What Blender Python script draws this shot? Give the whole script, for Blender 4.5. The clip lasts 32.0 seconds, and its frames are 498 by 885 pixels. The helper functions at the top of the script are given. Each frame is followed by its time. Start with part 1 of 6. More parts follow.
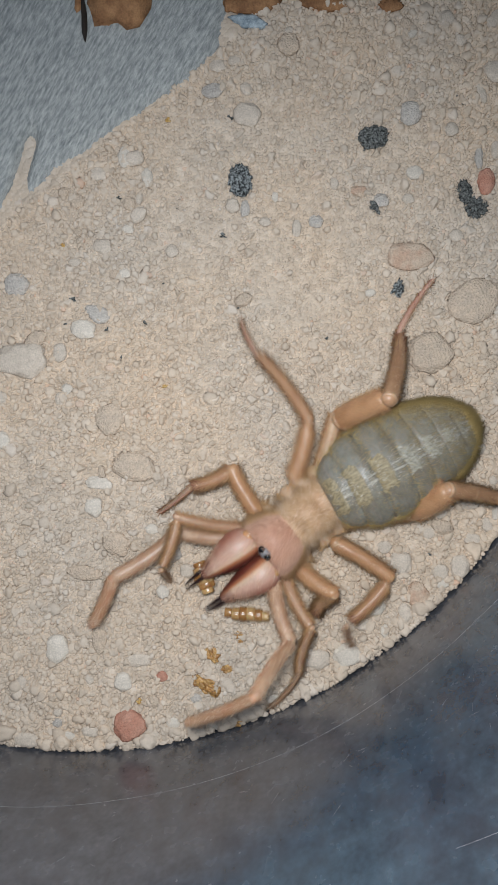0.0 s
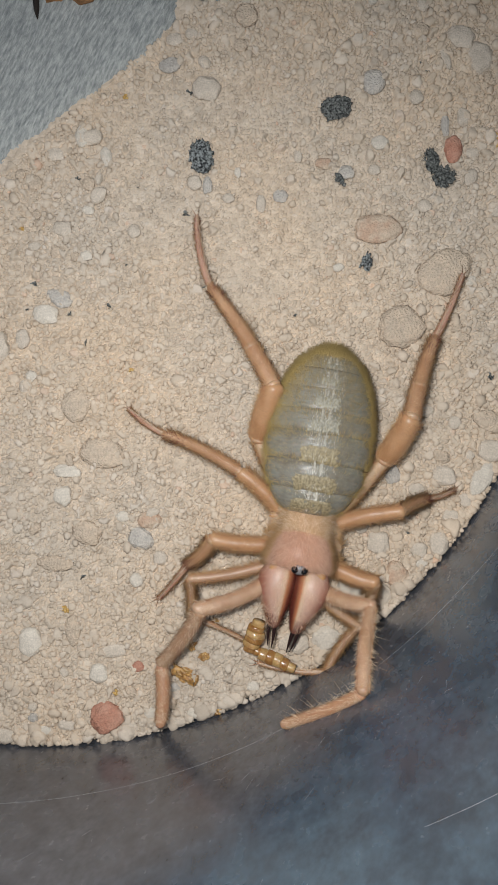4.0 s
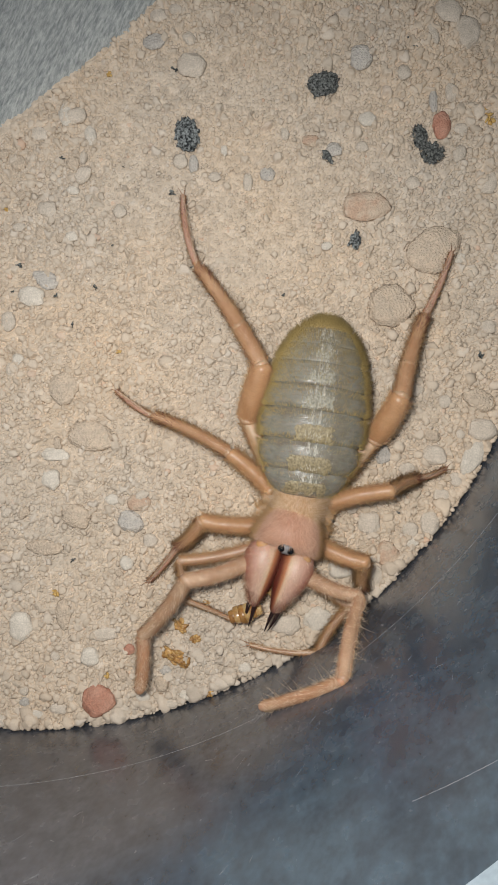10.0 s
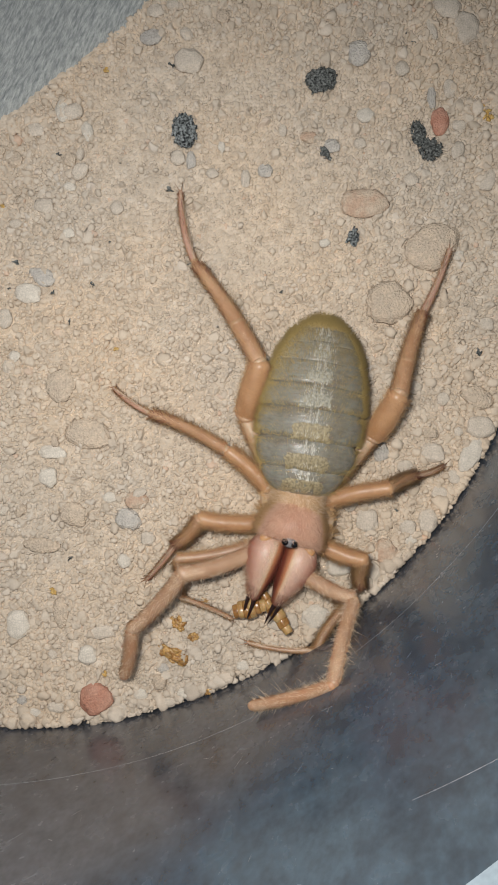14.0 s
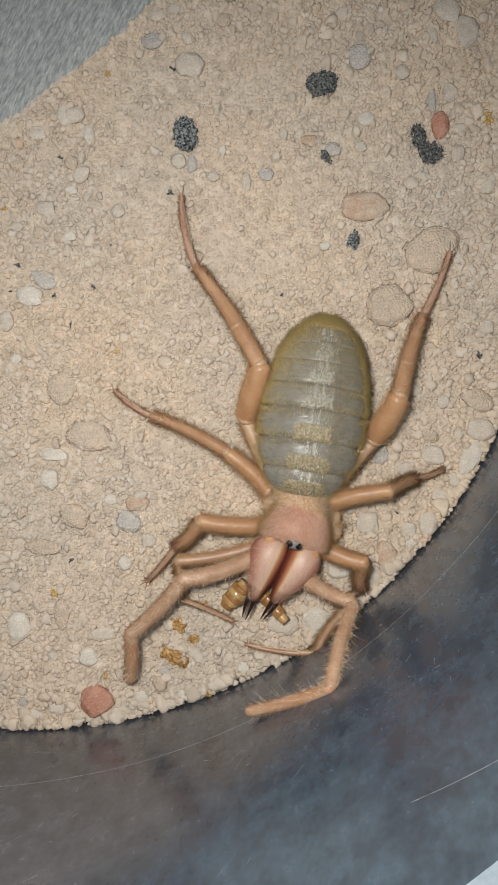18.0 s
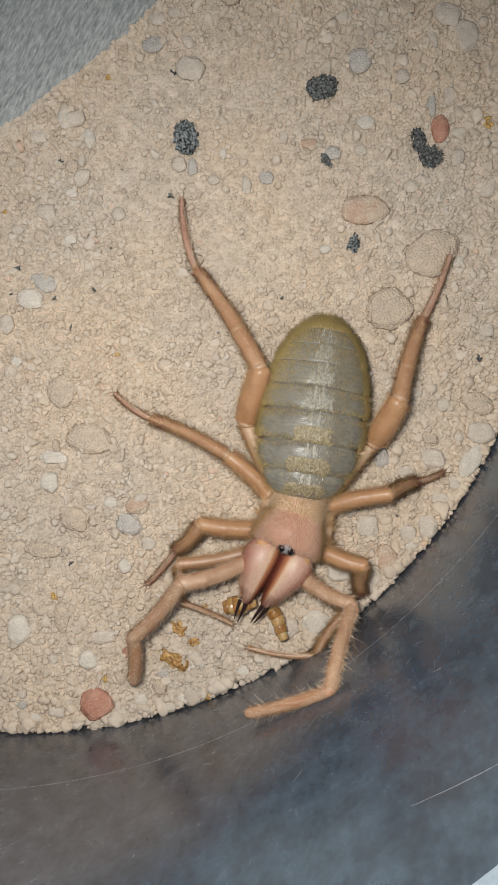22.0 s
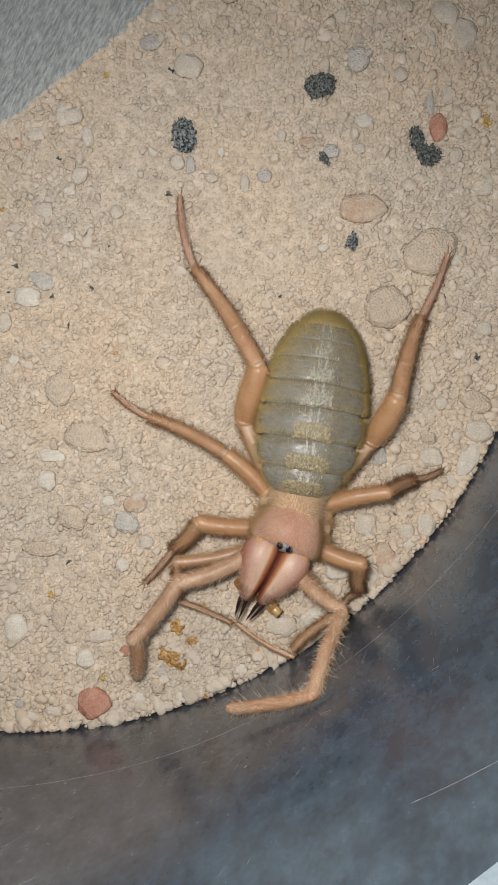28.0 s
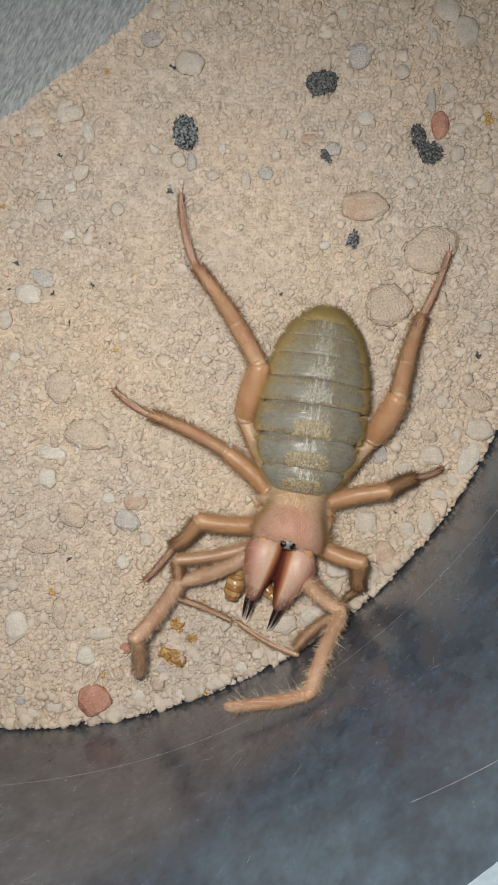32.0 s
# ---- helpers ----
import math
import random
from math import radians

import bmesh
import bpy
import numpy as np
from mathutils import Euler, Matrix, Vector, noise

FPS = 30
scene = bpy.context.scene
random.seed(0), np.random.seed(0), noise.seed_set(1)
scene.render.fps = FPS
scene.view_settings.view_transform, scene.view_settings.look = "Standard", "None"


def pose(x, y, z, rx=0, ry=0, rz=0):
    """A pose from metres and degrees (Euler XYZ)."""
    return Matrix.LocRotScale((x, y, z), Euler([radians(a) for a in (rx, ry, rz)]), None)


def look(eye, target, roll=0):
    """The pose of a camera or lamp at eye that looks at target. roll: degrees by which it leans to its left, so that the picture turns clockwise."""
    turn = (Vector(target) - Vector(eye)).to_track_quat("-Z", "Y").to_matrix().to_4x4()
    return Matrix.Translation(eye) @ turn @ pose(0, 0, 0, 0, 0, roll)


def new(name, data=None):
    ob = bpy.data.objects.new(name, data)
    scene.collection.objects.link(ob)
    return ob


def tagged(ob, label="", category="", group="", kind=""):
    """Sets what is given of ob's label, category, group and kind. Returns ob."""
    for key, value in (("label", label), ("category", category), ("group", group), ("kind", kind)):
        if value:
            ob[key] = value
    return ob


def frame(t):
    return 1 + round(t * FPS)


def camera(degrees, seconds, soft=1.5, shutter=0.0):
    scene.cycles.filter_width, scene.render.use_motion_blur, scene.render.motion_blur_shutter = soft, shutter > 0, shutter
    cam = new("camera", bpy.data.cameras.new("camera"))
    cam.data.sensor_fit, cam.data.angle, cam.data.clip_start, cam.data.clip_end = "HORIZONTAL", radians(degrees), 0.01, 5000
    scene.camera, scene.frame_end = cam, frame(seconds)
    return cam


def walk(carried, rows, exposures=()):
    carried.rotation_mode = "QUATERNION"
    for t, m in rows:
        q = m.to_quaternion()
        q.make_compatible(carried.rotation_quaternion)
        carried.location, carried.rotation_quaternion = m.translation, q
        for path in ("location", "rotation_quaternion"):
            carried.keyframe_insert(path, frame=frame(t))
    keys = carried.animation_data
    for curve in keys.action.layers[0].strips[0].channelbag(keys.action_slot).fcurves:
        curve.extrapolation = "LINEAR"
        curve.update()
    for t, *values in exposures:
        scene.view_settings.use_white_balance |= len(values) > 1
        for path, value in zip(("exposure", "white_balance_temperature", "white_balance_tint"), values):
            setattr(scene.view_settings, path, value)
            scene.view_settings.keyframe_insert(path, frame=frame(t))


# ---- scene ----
cam = camera(36.0, 32.0, soft=1.7, shutter=0.5)

PATH = [
    (0, -0.00524, 0.00299, 0.13995, 1.474, 0.705, 2.243),
    (0.5, -0.00525, 0.00450, 0.14077, 0.924, 0.761, 1.814),
    (1, -0.00474, 0.00439, 0.13990, 0.956, 1.068, 1.580),
    (1.5, -0.00447, 0.00300, 0.13828, 1.222, 0.634, 1.182),
    (2, -0.00240, 0.00174, 0.13735, 1.435, 0.692, 0.685),
    (2.5, -0.00014, 0.00184, 0.13727, 1.169, 1.013, 0.615),
    (3, -0.00028, 0.00172, 0.13720, 0.985, 0.648, 0.513),
    (3.5, -0.00059, 0.00128, 0.13696, 1.112, 0.536, 0.430),
    (5.5, -0.00005, -0.00030, 0.13583, 1.010, 0.279, 0.068),
    (6, -0.00003, -0.00019, 0.13555, 0.475, 0.087, 0.015),
    (6.5, -0.00014, -0.00034, 0.13548, 0.276, -0.080, 0.058),
    (7, -0.00026, -0.00004, 0.13559, 0.051, -0.110, 0.092),
    (7.5, 0.00036, -0.00025, 0.13528, 0.111, -0.050, 0.069),
    (8, -0.00003, -0.00073, 0.13522, 0.226, -0.188, 0.125),
    (8.5, -0.00013, -0.00005, 0.13593, -0.007, -0.134, 0.030),
    (9, -0.00009, 0.00001, 0.13573, -0.004, -0.033, -0.004),
    (9.5, 0.00040, 0.00011, 0.13621, 0.031, 0.235, -0.047),
    (10, 0.00047, -0.00051, 0.13583, 0.231, 0.159, -0.248),
    (10.5, 0.00070, -0.00032, 0.13561, 0.073, 0.223, -0.350),
    (11, 0.00006, -0.00002, 0.13566, 0.041, -0.120, -0.464),
    (11.5, 0.00022, -0.00000, 0.13564, 0.150, -0.119, -0.438),
    (12, 0.00070, -0.00048, 0.13551, 0.265, 0.111, -0.348),
    (12.5, 0.00056, -0.00050, 0.13539, 0.270, 0.030, -0.341),
    (13, -0.00040, -0.00022, 0.13562, 0.112, -0.343, -0.335),
    (13.5, 0.00046, -0.00033, 0.13556, 0.119, 0.012, -0.305),
    (14, 0.00027, -0.00040, 0.13547, 0.003, -0.086, -0.288),
    (14.5, 0.00039, -0.00029, 0.13556, -0.044, -0.077, -0.289),
    (16.5, 0.00051, -0.00029, 0.13553, 0.118, -0.000, -0.276),
    (17, 0.00034, 0.00017, 0.13572, -0.125, -0.028, -0.267),
    (17.5, 0.00053, -0.00038, 0.13578, 0.109, 0.061, -0.245),
    (18, 0.00052, -0.00022, 0.13578, 0.106, 0.058, -0.245),
    (18.5, -0.00006, 0.00007, 0.13584, 0.017, -0.121, -0.205),
    (19, -0.00002, 0.00022, 0.13585, 0.016, -0.104, -0.204),
    (19.5, 0.00002, -0.00014, 0.13579, 0.084, -0.128, -0.216),
    (20, 0.00001, 0.00005, 0.13568, 0.046, -0.136, -0.179),
    (20.5, 0.00001, -0.00019, 0.13584, 0.161, -0.149, -0.243),
    (21, 0.00031, -0.00028, 0.13566, 0.300, 0.010, -0.177),
    (21.5, -0.00007, -0.00063, 0.13572, 0.445, -0.146, -0.194),
    (22, 0.00043, -0.00022, 0.13582, 0.333, 0.027, -0.196),
    (22.5, 0.00018, -0.00049, 0.13585, 0.444, -0.070, -0.182),
    (23, 0.00006, -0.00023, 0.13590, 0.350, -0.111, -0.191),
    (23.5, 0.00018, -0.00035, 0.13581, 0.459, -0.114, -0.219),
    (24, -0.00005, 0.00007, 0.13579, 0.239, -0.223, -0.259),
    (24.5, 0.00024, 0.00009, 0.13571, 0.160, -0.125, -0.225),
    (25, -0.00014, -0.00037, 0.13568, 0.427, -0.255, -0.280),
    (25.5, -0.00007, 0.00022, 0.13589, 0.243, -0.191, -0.258),
    (27.5, 0.00049, -0.00024, 0.13559, 0.330, -0.096, -0.193),
    (28, 0.00012, -0.00052, 0.13568, 0.337, -0.250, -0.173),
    (28.5, 0.00004, -0.00031, 0.13568, 0.188, -0.277, -0.148),
    (29, 0.00062, 0.00025, 0.13579, 0.017, -0.010, -0.138),
    (29.5, 0.00021, -0.00016, 0.13577, 0.212, -0.131, -0.083),
    (30, -0.00002, -0.00024, 0.13569, 0.249, -0.173, -0.072),
    (30.5, -0.00025, -0.00016, 0.13576, 0.257, -0.299, -0.066),
    (31, 0.00008, -0.00007, 0.13570, 0.242, -0.192, -0.073),
    (31.5, 0.00030, -0.00028, 0.13558, 0.195, -0.125, -0.047),
    (32, -0.00003, -0.00025, 0.13567, 0.065, -0.271, -0.022),
]
walk(cam, [(t, pose(x, y, z, rx, ry, rz)) for t, x, y, z, rx, ry, rz in PATH],
     exposures=[(0, -0.07, 5800, 9), (2.2, -0.06, 5800, 9), (3.5, -0.04, 6080, 9.5), (6, -0.02, 6230, 9.8), (9, -0.02, 6360, 10), (32, -0.02, 6360, 10)])

# ---- light: the phone's small torch beside the lens, and the dim room ----
world = bpy.data.worlds.new("room_light")
world.use_nodes = True
scene.world = world
world.node_tree.nodes["Background"].inputs["Color"].default_value = (0.75, 0.85, 1.0, 1)
world.node_tree.nodes["Background"].inputs["Strength"].default_value = 0.38
torch = bpy.data.lights.new("phone_torch", "SPOT")
torch.energy, torch.color, torch.shadow_soft_size = 0.79, (0.985, 0.965, 0.92), 0.0055
torch.spot_size, torch.spot_blend = radians(110), 1.0
new("phone_torch", torch).matrix_world = look((-0.009, 0.010, 0.140), (-0.010, -0.008, 0.0))

M = 0.001  # a millimetre
CX, CY, TUB = -39.3, 42.7, 93.6  # the tub's axis and inner radius


# ---- materials ----
def shader(name, rough=0.6, **more):
    m = bpy.data.materials.new(name)
    m.use_nodes = True
    p = m.node_tree.nodes["Principled BSDF"]
    p.inputs["Roughness"].default_value = rough
    for key, value in more.items():
        p.inputs[key.replace("_", " ")].default_value = value
    return m, m.node_tree.nodes, m.node_tree.links, p


def ramp(nodes, links, source, stops):
    r = nodes.new("ShaderNodeValToRGB")
    while len(r.color_ramp.elements) < len(stops):
        r.color_ramp.elements.new(0.5)
    for e, (at, c) in zip(r.color_ramp.elements, stops):
        e.position, e.color = at, (*c, 1)
    links.new(source, r.inputs["Fac"])
    return r.outputs["Color"]


def noise_of(nodes, links, per_mm, detail=4, kind="Object", stretch=(1, 1, 1)):
    co = nodes.new("ShaderNodeTexCoord")
    mp = nodes.new("ShaderNodeMapping")
    mp.inputs["Scale"].default_value = [s * per_mm * 1000 for s in stretch]
    n = nodes.new("ShaderNodeTexNoise")
    n.inputs["Scale"].default_value, n.inputs["Detail"].default_value = 1.0, detail
    links.new(co.outputs[kind], mp.inputs["Vector"])
    links.new(mp.outputs["Vector"], n.inputs["Vector"])
    return n.outputs["Fac"]


def mixed(nodes, links, a, b, fac, kind="MIX"):
    m = nodes.new("ShaderNodeMix")
    m.data_type, m.blend_type = "RGBA", kind
    for value, socket in ((fac, m.inputs[0]), (a, m.inputs[6]), (b, m.inputs[7])):
        if isinstance(value, (int, float, tuple)):
            socket.default_value = (*value, 1) if isinstance(value, tuple) else value
        else:
            links.new(value, socket)
    return m.outputs[2]


def bumped(nodes, links, p, height, strength, mm):
    b = nodes.new("ShaderNodeBump")
    b.inputs["Strength"].default_value, b.inputs["Distance"].default_value = strength, mm * M
    links.new(height, b.inputs["Height"])
    links.new(b.outputs["Normal"], p.inputs["Normal"])


def grained(name, dark, light, per_mm=0.6, fine=4.0, rough=0.8, bump=0.4, depth=0.15, vary=0.0, sharp=0.2, island=False, stretch=(1, 1, 1), **more):
    """A surface with patches and fine grain; vary lets each piece differ in brightness."""
    m, nodes, links, p = shader(name, rough, **more)
    big, small = noise_of(nodes, links, per_mm, 3, stretch=stretch), noise_of(nodes, links, fine, 5, stretch=stretch)
    c = ramp(nodes, links, big, [(0.5 - sharp, dark), (0.5 + sharp, light)])
    s = ramp(nodes, links, small, [(0.3, (0.72, 0.72, 0.72)), (0.7, (1.12, 1.12, 1.12))])
    c = mixed(nodes, links, c, s, 0.8, "MULTIPLY")
    if vary:
        if island:
            r = nodes.new("ShaderNodeNewGeometry").outputs["Random Per Island"]
        else:
            r = nodes.new("ShaderNodeObjectInfo").outputs["Random"]
        v = ramp(nodes, links, r, [(0.0, (1 - vary,) * 3), (1.0, (1 + vary * 0.5,) * 3)])
        c = mixed(nodes, links, c, v, 1.0, "MULTIPLY")
    links.new(c, p.inputs["Base Color"])
    bumped(nodes, links, p, small, bump, depth)
    return m


def sand_material(name, grains=False):
    m, nodes, links, p = shader(name, 0.92)
    big, mid, fine = (noise_of(nodes, links, k, d) for k, d in ((0.035, 3), (0.35, 4), (3.5, 6)))
    c = ramp(nodes, links, big, [(0.36, (0.535, 0.455, 0.365)), (0.64, (0.59, 0.475, 0.355))])
    c = mixed(nodes, links, c, ramp(nodes, links, mid, [(0.3, (0.88, 0.87, 0.86)), (0.7, (1.06, 1.05, 1.04))]), 1.0, "MULTIPLY")
    c = mixed(nodes, links, c, ramp(nodes, links, fine, [(0.3, (0.95, 0.945, 0.94)), (0.65, (1.03, 1.03, 1.03))]), 1.0, "MULTIPLY")
    height = fine
    if grains:
        r = nodes.new("ShaderNodeNewGeometry").outputs["Random Per Island"]
        tint = ramp(nodes, links, r, [(0.0, (0.95, 0.94, 0.93)), (0.25, (1.0, 0.99, 0.975)), (0.6, (1.05, 1.05, 1.05)), (0.9, (1.11, 1.12, 1.13)), (0.985, (1.12, 1.16, 1.22)), (1.0, (1.08, 0.90, 0.82))])
        c = mixed(nodes, links, c, tint, 1.0, "MULTIPLY")
    else:
        at = nodes.new("ShaderNodeAttribute")  # each crumb's own shade
        at.attribute_name = "grain"
        tint = ramp(nodes, links, at.outputs["Fac"], [(0.0, (0.90, 0.89, 0.885)), (0.3, (0.97, 0.96, 0.945)), (0.65, (1.01, 1.01, 1.01)), (0.92, (1.06, 1.07, 1.08)), (0.985, (1.07, 1.10, 1.15)), (1.0, (1.06, 0.90, 0.82))])
        c = mixed(nodes, links, c, tint, 1.0, "MULTIPLY")
    links.new(c, p.inputs["Base Color"])
    bumped(nodes, links, p, height, 0.6, 0.09)
    return m


SAND, GRAIN = sand_material("sand"), sand_material("sand_grain", True)
STONES = {
    "pale": grained("pale_stone", (0.53, 0.445, 0.35), (0.65, 0.55, 0.44), per_mm=0.8, vary=0.06, bump=0.8, depth=0.2),
    "cream": grained("cream_stone", (0.62, 0.50, 0.34), (0.68, 0.56, 0.39)),
    "white": grained("white_stone", (0.56, 0.49, 0.40), (0.67, 0.59, 0.485), per_mm=0.8, vary=0.05, bump=0.6),
    "tan": grained("tan_stone", (0.53, 0.425, 0.32), (0.66, 0.515, 0.375), vary=0.04, fine=2.6, bump=1.0, depth=0.5),
    "pink": grained("pink_stone", (0.52, 0.35, 0.24), (0.58, 0.45, 0.33), 0.5, 3.0, bump=1.0, depth=0.3, sharp=0.12),
    "grey": grained("grey_stone", (0.46, 0.415, 0.36), (0.58, 0.515, 0.44), 0.8, 2.5, vary=0.1, bump=1.0, depth=0.4),
    "red": grained("red_stone", (0.44, 0.19, 0.12), (0.54, 0.29, 0.20), fine=3.0, bump=0.9, depth=0.3),
}
DEBRIS = grained("black_debris", (0.008, 0.009, 0.009), (0.27, 0.275, 0.25), 2.6, 8, 0.7, 0.9, 0.3, sharp=0.15)
PELLET = grained("speckled_pellet", (0.012, 0.014, 0.015), (0.37, 0.39, 0.375), 2.6, 9, 0.7, 0.9, 0.3, sharp=0.1)
YELLOW = grained("yellow_bit", (0.50, 0.28, 0.06), (0.62, 0.42, 0.15), 1.5, 6, 0.5)
REMAIN = grained("larva_remain", (0.30, 0.13, 0.03), (0.60, 0.37, 0.13), 1.6, 5, 0.3, 0.6, 0.2, vary=0.3, island=True)
BARK = grained("grey_bark", (0.225, 0.238, 0.228), (0.50, 0.50, 0.465), 1.2, 4.0, 0.85, 0.8, 0.3, sharp=0.2, stretch=(0.45, 2.0, 1))
FLAKE = grained("blue_grey_flake", (0.20, 0.25, 0.28), (0.48, 0.54, 0.56), 1.2, 5, 0.8, 0.8, 0.3)
# near-black colour painted in for the shade inside the bark's split
SPLIT_SHADE = grained("split_shade", (0.012, 0.009, 0.007), (0.03, 0.02, 0.013), 0.8, 4, 0.9)
INNER = grained("bark_inside", (0.20, 0.09, 0.035), (0.40, 0.21, 0.09), 0.5, 3, 0.85, 0.8, 0.4)


def flesh(name, dark, light, rough=0.38, per_mm=0.25, weight=0.25):
    m = grained(name, dark, light, per_mm, 5, rough, 0.25, 0.08)
    p = m.node_tree.nodes["Principled BSDF"]
    p.inputs["Subsurface Weight"].default_value = weight
    p.inputs["Subsurface Radius"].default_value = (1.0, 0.5, 0.25)
    p.inputs["Subsurface Scale"].default_value = 0.8 * M
    return m


LEG = flesh("leg_cuticle", (0.36, 0.18, 0.082), (0.50, 0.282, 0.142), 0.4, weight=0.12)
SHIN = flesh("shin_cuticle", (0.36, 0.182, 0.09), (0.51, 0.30, 0.165), 0.4, weight=0.12)
FOOT = flesh("foot_cuticle", (0.44, 0.23, 0.155), (0.57, 0.35, 0.25), 0.48, weight=0.12)
JOINT = flesh("joint_membrane", (0.40, 0.225, 0.12), (0.52, 0.335, 0.20), 0.4)
PALP = flesh("palp_cuticle", (0.35, 0.195, 0.11), (0.50, 0.32, 0.205), 0.4)
PALP_TIP = flesh("palp_tip_cuticle", (0.40, 0.19, 0.095), (0.52, 0.30, 0.18), 0.45)
COXA = flesh("coxa_cuticle", (0.5, 0.34, 0.21), (0.66, 0.5, 0.36), 0.4)
HEAD = flesh("head_cuticle", (0.42, 0.215, 0.135), (0.54, 0.31, 0.21), 0.55)
THORAX = flesh("thorax_cuticle", (0.42, 0.26, 0.14), (0.56, 0.38, 0.24), 0.5)
def abdomen_skin():
    """Olive-grey leathery skin with a cloudy tone, fine cross wrinkles and a waxy sheen."""
    m, nodes, links, p = shader("abdomen_cuticle", 0.4, Subsurface_Weight=0.1, Subsurface_Scale=0.6 * M)
    cloud, spot = noise_of(nodes, links, 0.16, 3), noise_of(nodes, links, 1.1, 5, stretch=(1.6, 0.7, 1))
    fold, fine = noise_of(nodes, links, 1.0, 4, stretch=(2.2, 0.28, 0.5)), noise_of(nodes, links, 5.0, 4)
    c = ramp(nodes, links, cloud, [(0.34, (0.150, 0.126, 0.094)), (0.5, (0.19, 0.168, 0.128)), (0.66, (0.222, 0.210, 0.175))])
    c = mixed(nodes, links, c, ramp(nodes, links, spot, [(0.32, (0.78, 0.76, 0.72)), (0.5, (1, 1, 1)), (0.68, (1.18, 1.19, 1.2))]), 0.9, "MULTIPLY")
    c = mixed(nodes, links, c, ramp(nodes, links, fine, [(0.3, (0.85, 0.85, 0.83)), (0.7, (1.1, 1.1, 1.1))]), 0.7, "MULTIPLY")
    links.new(c, p.inputs["Base Color"])
    links.new(ramp(nodes, links, spot, [(0.35, (0.52, 0.52, 0.52)), (0.65, (0.3, 0.3, 0.3))]), p.inputs["Roughness"])
    bumped(nodes, links, p, mixed(nodes, links, fold, spot, 0.55), 0.5, 0.35)
    return m


BAND = abdomen_skin()
PLATE = grained("tergite_cuticle", (0.20, 0.155, 0.085), (0.40, 0.325, 0.19), 2.6, 8, 0.36, 0.8, 0.16, sharp=0.14)
PLATE_PALE = grained("pale_tergite_cuticle", (0.19, 0.175, 0.13), (0.42, 0.385, 0.30), 2.6, 8, 0.34, 0.8, 0.16, sharp=0.14)
FANG = shader("fang_cuticle", 0.42, Base_Color=(0.018, 0.006, 0.005, 1))[0]
EYE = shader("eye", 0.05, Base_Color=(0.004, 0.004, 0.005, 1))[0]
TUBERCLE = grained("eye_mound", (0.10, 0.10, 0.11), (0.25, 0.24, 0.23), 1.5, 6, 0.35)
HAIR_TAN = shader("tan_hair", 0.35, Base_Color=(0.52, 0.31, 0.14, 1))[0]
HAIR_DARK = shader("dark_hair", 0.4, Base_Color=(0.17, 0.055, 0.032, 1))[0]
HAIR_PALE = shader("pale_hair", 0.35, Base_Color=(0.80, 0.61, 0.43, 1))[0]
HAIR_PINK = shader("pinkish_hair", 0.4, Base_Color=(0.62, 0.38, 0.26, 1))[0]
HAIR_RED = shader("reddish_hair", 0.4, Base_Color=(0.40, 0.185, 0.09, 1))[0]
HAIR_GOLD = shader("golden_hair", 0.4, Base_Color=(0.47, 0.335, 0.125, 1))[0]
HAIR_SILVER = shader("silver_hair", 0.3, Base_Color=(0.75, 0.70, 0.60, 1))[0]
AMBER = flesh("amber_cuticle", (0.50, 0.26, 0.11), (0.60, 0.36, 0.18), 0.15)
LARVA = flesh("larva_skin", (0.22, 0.09, 0.022), (0.42, 0.23, 0.08), 0.22, 0.6, 0.3)
LARVA_PALE = flesh("pale_larva_skin", (0.34, 0.18, 0.06), (0.54, 0.36, 0.16), 0.22, 0.6, 0.3)


def jaw_material(name, side):
    """Pink with a cream stripe and a red-brown inner edge; side is that of the inner edge."""
    m, nodes, links, p = shader(name, 0.46, Subsurface_Weight=0.15, Subsurface_Scale=0.6 * M)
    co = nodes.new("ShaderNodeTexCoord")
    sep = nodes.new("ShaderNodeSeparateXYZ")
    links.new(co.outputs["Object"], sep.inputs[0])
    taper = nodes.new("ShaderNodeMath")  # the half width shrinks towards the tip
    taper.operation, taper.inputs[1].default_value, taper.inputs[2].default_value = "MULTIPLY_ADD", -0.22, 0.0036
    links.new(sep.outputs["X"], taper.inputs[0])
    ratio = nodes.new("ShaderNodeMath")
    ratio.operation = "DIVIDE"
    links.new(sep.outputs["Y"], ratio.inputs[0])
    links.new(taper.outputs[0], ratio.inputs[1])
    fac = nodes.new("ShaderNodeMath")
    fac.operation, fac.inputs[1].default_value, fac.inputs[2].default_value = "MULTIPLY_ADD", 0.5 * side, 0.5
    links.new(ratio.outputs[0], fac.inputs[0])
    c = ramp(nodes, links, fac.outputs[0], [(0.05, (0.34, 0.13, 0.085)), (0.3, (0.50, 0.30, 0.22)), (0.55, (0.56, 0.37, 0.27)), (0.66, (0.60, 0.42, 0.28)), (0.74, (0.42, 0.17, 0.075)), (0.86, (0.14, 0.032, 0.018)), (1.0, (0.10, 0.02, 0.012))])
    tip = nodes.new("ShaderNodeMapRange")
    tip.inputs["From Min"].default_value, tip.inputs["From Max"].default_value = 0.0076, 0.0106
    links.new(sep.outputs["X"], tip.inputs["Value"])
    c = mixed(nodes, links, c, (0.13, 0.03, 0.018), tip.outputs[0])
    small = noise_of(nodes, links, 4.0, 5)
    c = mixed(nodes, links, c, ramp(nodes, links, small, [(0.3, (0.75, 0.72, 0.72)), (0.7, (1.1, 1.1, 1.1))]), 0.7, "MULTIPLY")
    links.new(c, p.inputs["Base Color"])
    bumped(nodes, links, p, small, 0.3, 0.1)
    return m


